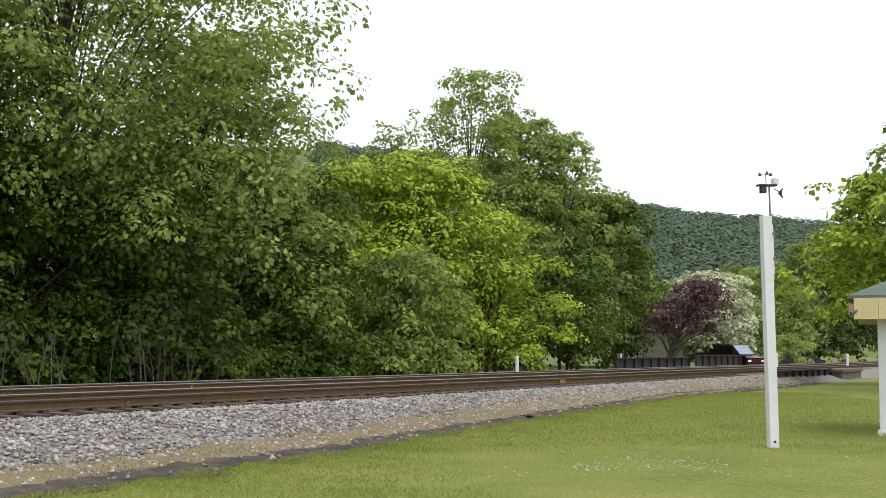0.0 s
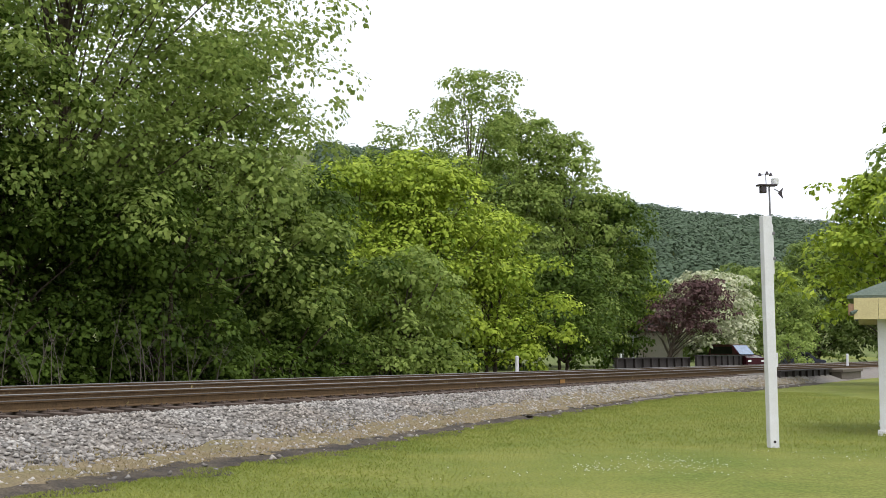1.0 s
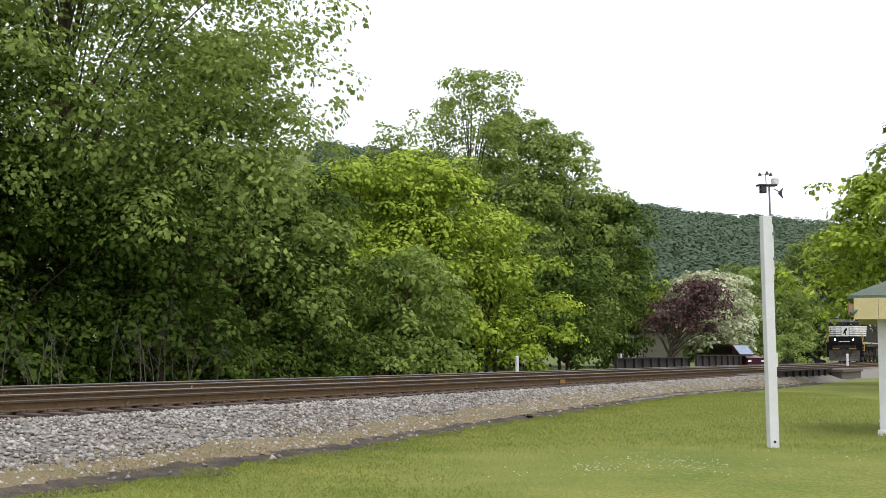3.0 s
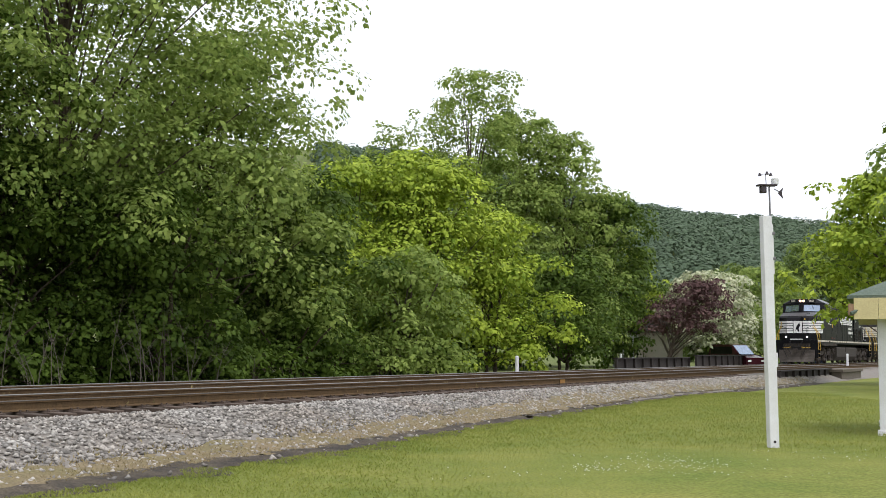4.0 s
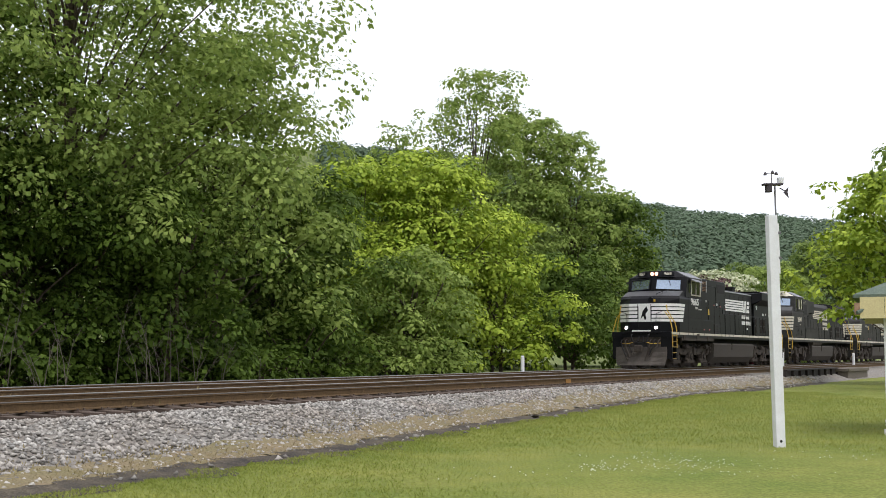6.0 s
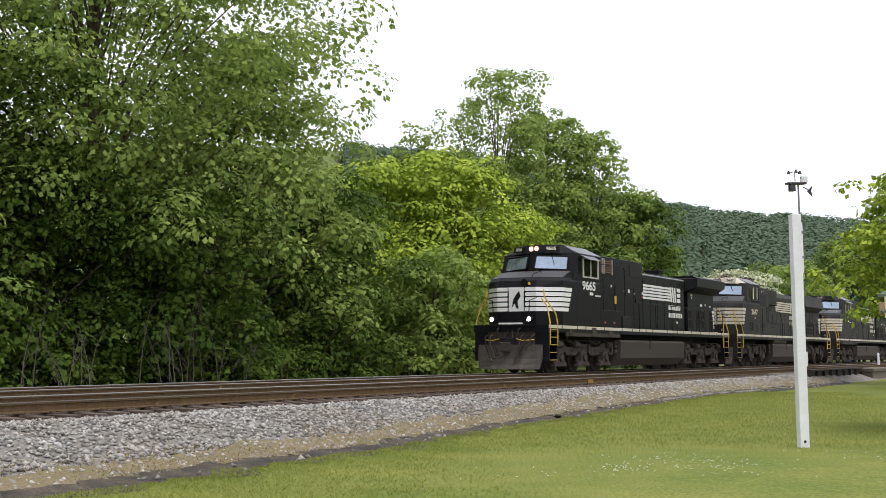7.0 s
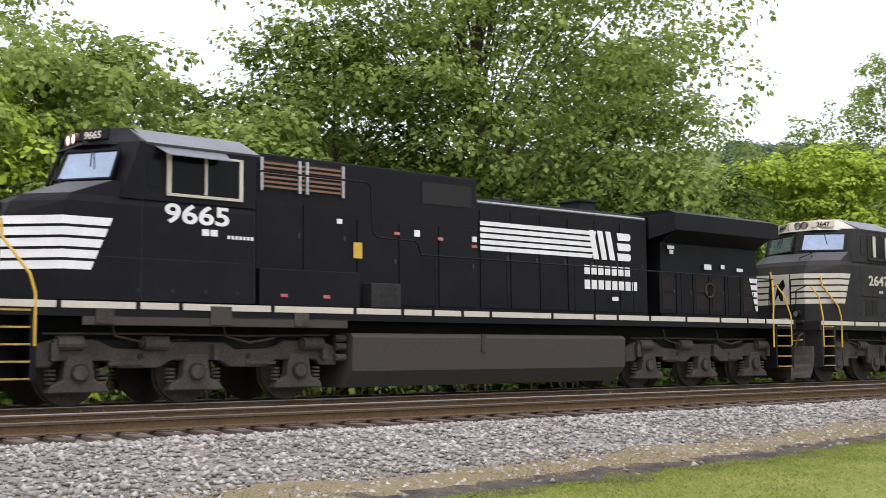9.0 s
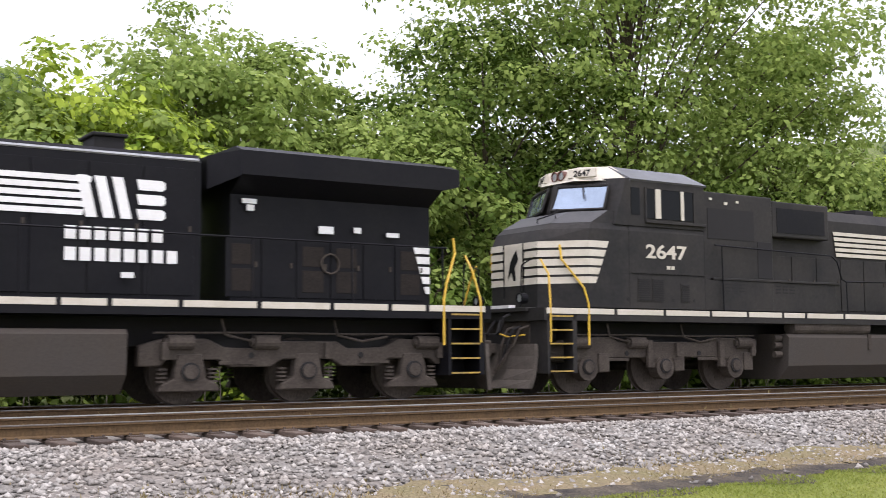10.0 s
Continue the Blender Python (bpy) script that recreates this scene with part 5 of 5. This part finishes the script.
def locomotive(name, label, number, big, paint, stripe, visor, lit=False):
    u = thing(name, label, "locomotive", group="locomotives of the train")
    xf, xr = 3.62 if big else 3.3, -17.15
    edge = M_CREAM
    sill(u, xf - 0.02, -17.1, paint, edge, 4 if big else 9, (2.1, -2.9) if big else None)
    front_end(u, xf, paint, lamps=True, lit=lit)
    front_end(u, xr, paint, lamps=False)
    for sgn in (1, -1):
        steps(u, xf - 0.7, xf - 0.15, sgn, paint)
        steps(u, -16.85, -16.25, sgn, paint)
        corner_rails(u, 2.85 if big else 2.2, xf - 0.05, sgn)
        corner_rails(u, -16.1, -17.0, sgn)
    wide_cab(u, paint, stripe, visor, number, big, lit)
    truck(u, 0, "heavy" if big else "light")
    truck(u, -13.6 if big else -13.5, "heavy" if big else "light")
    if big:
        fuel_tank(u, -3.05, -10.5)
        # auxiliary cabinet behind the cab, engine hood, radiator section
        part("auxiliary_cabinet", boxes((-6.45, -0.95, -1.05, 1.05, 1.66, 4.42), bevel=0.03), paint, u)
        part("roof_hatch", boxes((-6.2, -1.2, -0.7, 0.7, 4.42, 4.48), bevel=0.02), paint, u)
        bm = bmesh.new()
        loft(bm, [[(x, -1.0, 1.66), (x, -1.0, 3.92), (x, -0.85, 4.06), (x, 0.85, 4.06), (x, 1.0, 3.92), (x, 1.0, 1.66)] for x in (-6.45, -11.8)])
        part("engine_hood", bm, paint, u)
        for sgn in (1, -1):
            bm = bmesh.new()
            tube(bm, [(-6.5, sgn * 0.99, 3.96), (-11.75, sgn * 0.99, 3.96)], 0.03, 6)
            part("hood_edge", bm, M_SILVER, u, "worn pale roof edge")
        bm = bmesh.new()
        loft(bm, [[(x, -1.0, 1.66), (x, -1.0, 3.45), (x, -1.5, 3.72), (x, -1.5, 4.12), (x, -1.2, 4.22), (x, 1.2, 4.22), (x, 1.5, 4.12), (x, 1.5, 3.72), (x, 1.0, 3.45), (x, 1.0, 1.66)] for x in (-12.3, -16.1)])
        part("radiator_hood", bm, paint, u)
        bm = bmesh.new()
        loft(bm, [[(-11.9, -1.0, 3.5), (-11.9, -1.0, 4.05), (-11.9, 1.0, 4.05), (-11.9, 1.0, 3.5)], [(-12.3, -1.5, 3.7), (-12.3, -1.5, 4.12), (-12.3, 1.5, 4.12), (-12.3, 1.5, 3.7)]])
        part("radiator_taper", bm, paint, u)
        bm = bmesh.new()
        loft(bm, [[(-16.1, -1.5, 3.72), (-16.1, -1.5, 4.12), (-16.1, -1.2, 4.22), (-16.1, 1.2, 4.22), (-16.1, 1.5, 4.12), (-16.1, 1.5, 3.72)], [(-16.45, -1.5, 3.8), (-16.45, -1.5, 4.1), (-16.45, -1.2, 4.2), (-16.45, 1.2, 4.2), (-16.45, 1.5, 4.1), (-16.45, 1.5, 3.8)]])
        part("radiator_overhang", bm, paint, u)
        part("exhaust_pipe", boxes((-10.75, -10.25, -0.35, 0.35, 4.05, 4.33), (-10.8, -10.2, -0.4, 0.4, 4.33, 4.39), bevel=0.02), M_DARK, u)
        bm = boxes((-8.4, -7.9, -0.08, 0.08, 4.05, 4.18))
        disc(bm, (-8.0, 0.0, 4.2), "x", 0.07, 0.4, 10)
        disc(bm, (-8.1, 0.14, 4.2), "x", 0.05, 0.3, 10)
        part("air_horn", bm, M_DARK, u)
        # louvre openings behind the cab: slats over a flat plate darkened as shade
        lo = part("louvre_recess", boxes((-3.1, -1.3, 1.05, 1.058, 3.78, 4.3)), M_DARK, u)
        for k in range(6):
            part("louvre_slat", boxes((-3.08, -1.32, 1.058, 1.085, 3.8 + k * 0.085, 3.84 + k * 0.085)), M_RUSTBAR, lo)
        for x in (-1.32, -2.12, -2.28, -3.08):
            part("louvre_post", boxes((x - 0.03, x + 0.03, 1.06, 1.1, 3.74, 4.34)), M_SILVER, lo)
        part("cabinet_panel", boxes((-6.3, -5.0, 1.05, 1.062, 3.8, 4.24)), M_DARK, u)
        panel_doors(u, -1.2, -3.2, 2, 1.06, 2.3, 3.55, paint)
        part("equipment_box", boxes((-3.25, -1.1, 1.04, 1.4, 1.66, 2.32), bevel=0.02), paint, u)
        part("perforated_box", boxes((-4.25, -3.55, 1.04, 1.35, 1.68, 2.15), bevel=0.015), M_BLACK2, u)
        for r in range(3):
            for k in range(5):
                part("grille_hole", boxes((-4.15 + k * 0.12, -4.1 + k * 0.12, 1.35, 1.354, 1.76 + r * 0.13, 1.8 + r * 0.13)), M_DARK, u)
        panel_doors(u, -3.4, -6.4, 3, 1.06, 1.75, 3.35, paint)
        panel_doors(u, -6.55, -11.7, 6, 1.01, 1.75, 3.8, paint)
        panel_doors(u, -12.2, -16.0, 6, 1.01, 1.75, 2.75, paint, vents=True)
        bm = bmesh.new()
        tube(bm, [(-14.1 + 0.17 * math.cos(k * 0.524), 1.05, 2.35 + 0.17 * math.sin(k * 0.524)) for k in range(13)], 0.018, 5)
        part("hand_brake_wheel", bm, M_GRIME, u)
        emblem(u, -6.55, -11.2, 1.034, 2.93, 3.58, stripe, True)
        part("rear_stripes", bars(lambda z: (-15.72 - (2.8 - z) * 0.3, -16.08), 1.034, 1.85, 2.75, 5, 0.05), stripe, u)
        side_rail(u, [(-0.75, 4.02), (-3.35, 4.02), (-3.45, 3.95), (-3.5, 3.1), (-3.6, 3.0), (-4.5, 2.98), (-4.6, 2.9), (-4.65, 2.72), (-16.2, 2.68)], (-5.0, -6.9, -8.9, -10.8, -12.5, -14.3, -16.1), M_BLACK)
        tags(u, [(-1.1, 3.3, 0.14, 0.1, M_LOCOWHITE), (-3.0, 3.25, 0.12, 0.09, M_LOCOWHITE), (-4.35, 3.12, 0.14, 0.06, M_REDTAG), (-4.85, 3.12, 0.14, 0.13, M_LOCOWHITE), (-5.45, 3.08, 0.14, 0.06, M_REDTAG), (-6.35, 3.1, 0.12, 0.11, M_LOCOWHITE), (-6.35, 2.98, 0.14, 0.06, M_REDTAG), (-3.42, 2.62, 0.2, 0.3, M_YELLOW),
                 (-12.6, 3.3, 0.25, 0.08, M_LOCOWHITE), (-12.62, 3.18, 0.13, 0.1, M_LOCOWHITE), (-14.0, 2.86, 0.28, 0.13, M_LOCOWHITE), (-14.6, 2.9, 0.14, 0.1, M_LOCOWHITE), (-15.3, 2.86, 0.25, 0.08, M_LOCOWHITE), (-10.6, 2.0, 0.2, 0.09, M_LOCOWHITE)], 1.075)
        tags(u, [(0.55, 1.88, 0.12, 0.09, M_LOCOWHITE), (-1.6, 1.82, 0.14, 0.06, M_REDTAG), (-2.5, 1.82, 0.14, 0.06, M_REDTAG)], 1.405)
        for x in (-0.3,):
            part("jacking_pad", boxes((x - 0.2, x + 0.2, 1.5, 1.53, 1.3, 1.62), bevel=0.01), M_TANK, u)
        for x in (1.75, -1.9):
            part("jacking_pad", boxes((x - 0.15, x + 0.15, 1.5, 1.53, 1.3, 1.54), bevel=0.01), M_GRIME, u)
    else:
        fuel_tank(u, -3.5, -9.9)
        part("cabin_end", boxes((-3.2, -0.95, -1.35, 1.35, 1.66, 4.2), bevel=0.03), paint, u)
        bm = bmesh.new()
        loft(bm, [[(x, -w, 1.66), (x, -w, 3.85), (x, -w + 0.2, 4.1), (x, w - 0.2, 4.1), (x, w, 3.85), (x, w, 1.66)] for x, w in ((-3.2, 1.0), (-13.6, 1.0))])
        part("engine_hood", bm, paint, u)
        part("blower_housing", boxes((-3.1, -1.0, 1.35, 1.42, 1.68, 2.32), bevel=0.01), paint, u)
        part("blower_ledge", boxes((-5.3, -1.25, 1.0, 1.44, 2.32, 2.37), bevel=0.01), paint, u)
        part("blower_housing", boxes((-5.2, -3.1, 1.0, 1.4, 1.68, 2.32), bevel=0.01), paint, u)
        for a in (-2.0, -3.6):
            for r in range(3):
                for k in range(3):
                    part("vent_slot", boxes((a - 0.2 + k * 0.22, a - 0.04 + k * 0.22, 1.42 if a > -3 else 1.4, 1.426 if a > -3 else 1.406, 2.08 + r * 0.07, 2.11 + r * 0.07)), M_DARK, u)
        # Flat dark plates paint in the shade of the recess and the intake.
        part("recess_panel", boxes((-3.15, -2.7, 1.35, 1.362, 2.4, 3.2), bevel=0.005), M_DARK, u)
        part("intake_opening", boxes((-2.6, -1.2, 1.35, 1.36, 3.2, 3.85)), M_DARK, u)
        part("filter_box", boxes((-5.2, -3.3, -1.25, 1.25, 3.35, 4.15), bevel=0.03), paint, u)
        part("filter_screen", boxes((-5.05, -3.45, 1.25, 1.26, 3.45, 4.0)), M_BLACK, u)
        bm = bmesh.new()
        loft(bm, [[(x, -1.0, 3.2), (x, -1.45, 3.5), (x, -1.3, 4.15), (x, 1.3, 4.15), (x, 1.45, 3.5), (x, 1.0, 3.2)] for x in (-11.0, -15.6)])
        part("radiator_flare", bm, paint, u)
        for k in range(3):
            bm = bmesh.new()
            disc(bm, (-11.9 - k * 1.4, 0, 4.2), "z", 0.62, 0.12, 24)
            part("radiator_fan", bm, M_DARK, u)
        part("rear_hood", boxes((-16.2, -13.6, -1.0, 1.0, 1.66, 4.05), bevel=0.05), paint, u)
        part("exhaust_pipe", boxes((-8.0, -7.3, -0.35, 0.35, 4.1, 4.3), bevel=0.02), M_DARK, u)
        panel_doors(u, -3.3, -10.9, 9, 1.01, 1.75, 2.95, paint)
        panel_doors(u, -11.0, -16.0, 6, 1.01, 1.75, 3.1, paint, vents=True)
        emblem(u, -5.6, -10.2, 1.034, 3.0, 3.62, stripe, False)
        part("rear_stripes", bars(lambda z: (-15.6 - (2.9 - z) * 0.3, -16.15), 1.034, 1.9, 2.9, 5, 0.05), stripe, u)
        side_rail(u, [(-1.3, 3.05), (-5.0, 2.98), (-5.2, 2.85), (-5.35, 2.45), (-5.5, 2.4), (-16.2, 2.6)], (-1.5, -5.5, -7.3, -9.1, -10.9, -12.7, -14.5, -16.1), M_BLACK)
        tags(u, [(-1.3, 4.02, 0.08, 0.05, M_CREAM), (-1.75, 3.94, 0.09, 0.06, M_CREAM), (-2.1, 4.0, 0.08, 0.05, M_CREAM)], 1.355)
        for sgn in (1, -1):
            bm = bmesh.new()
            disc(bm, (-5.0, sgn * 1.3, 1.35), "x", 0.17, 2.6, 16)
            part("air_reservoir", bm, M_GRIME, u)
    # Same void colour again: the dark under the walkway is painted in.
    part("centre_sill", boxes((-17.0, xf - 0.2, -0.5, 0.5, 0.95, 1.42)), M_DARK, u)
    stretch(u)
    return u


lead = locomotive("locomotive", "black road locomotive with white nose stripes leading the train", "9665", True, M_BLACK, M_LOCOWHITE, M_BLACK, lit=True)
second = locomotive("locomotive", "dusty black locomotive with cream brow and nose stripes, coupled second", "2647", False, M_BLACK2, M_CREAM, M_CREAM)
third = locomotive("locomotive", "dusty black locomotive with white stripes, coupled third", "", True, M_BLACK2, M_CREAM, M_BLACK2)
UNITS = [(lead, 0.0), (second, 23.05), (third, 46.9)]
Q_TRAIN = Q_A + 0.718

# ---- what moves: the train runs along the far track ----
WAY = [(0.0, 166.8), (2.5, 121.06), (2.7, 116.89), (3.8, 97.36), (4.5, 84.72), (5.0, 76.12), (5.2, 72.58), (6.5, 51.37), (7.0, 43.07), (7.5, 34.75), (8.0, 26.85), (8.5, 19.05), (9.0, 11.0), (9.5, 3.3), (10.0, -4.4)]


def place(t):
    """How far along the line the lead unit stands."""
    return float(np.interp(t, [a for a, b in WAY], [b for a, b in WAY]))


def unit_pose(u):
    a, b = at(u, Q_TRAIN, RAIL_A), at(u + 14.55, Q_TRAIN, RAIL_A)
    d = a - b
    return pose(a.x, a.y, RAIL_A + 0.006, 0, 0, math.degrees(math.atan2(d.y, d.x)))


def motions():
    for unit, back in UNITS:
        walk(unit, [(k * 0.25, unit_pose(place(k * 0.25) + back)) for k in range(41)])
    start = place(0.0)
    for ws, ax in wheel_sets:
        walk(ws, [(k / 30, pose(ax * LONG, 0, 0.535 * TALL, 0, math.degrees((start - place(k / 30)) / (0.535 * TALL)), 0)) for k in range(301)])


motions()
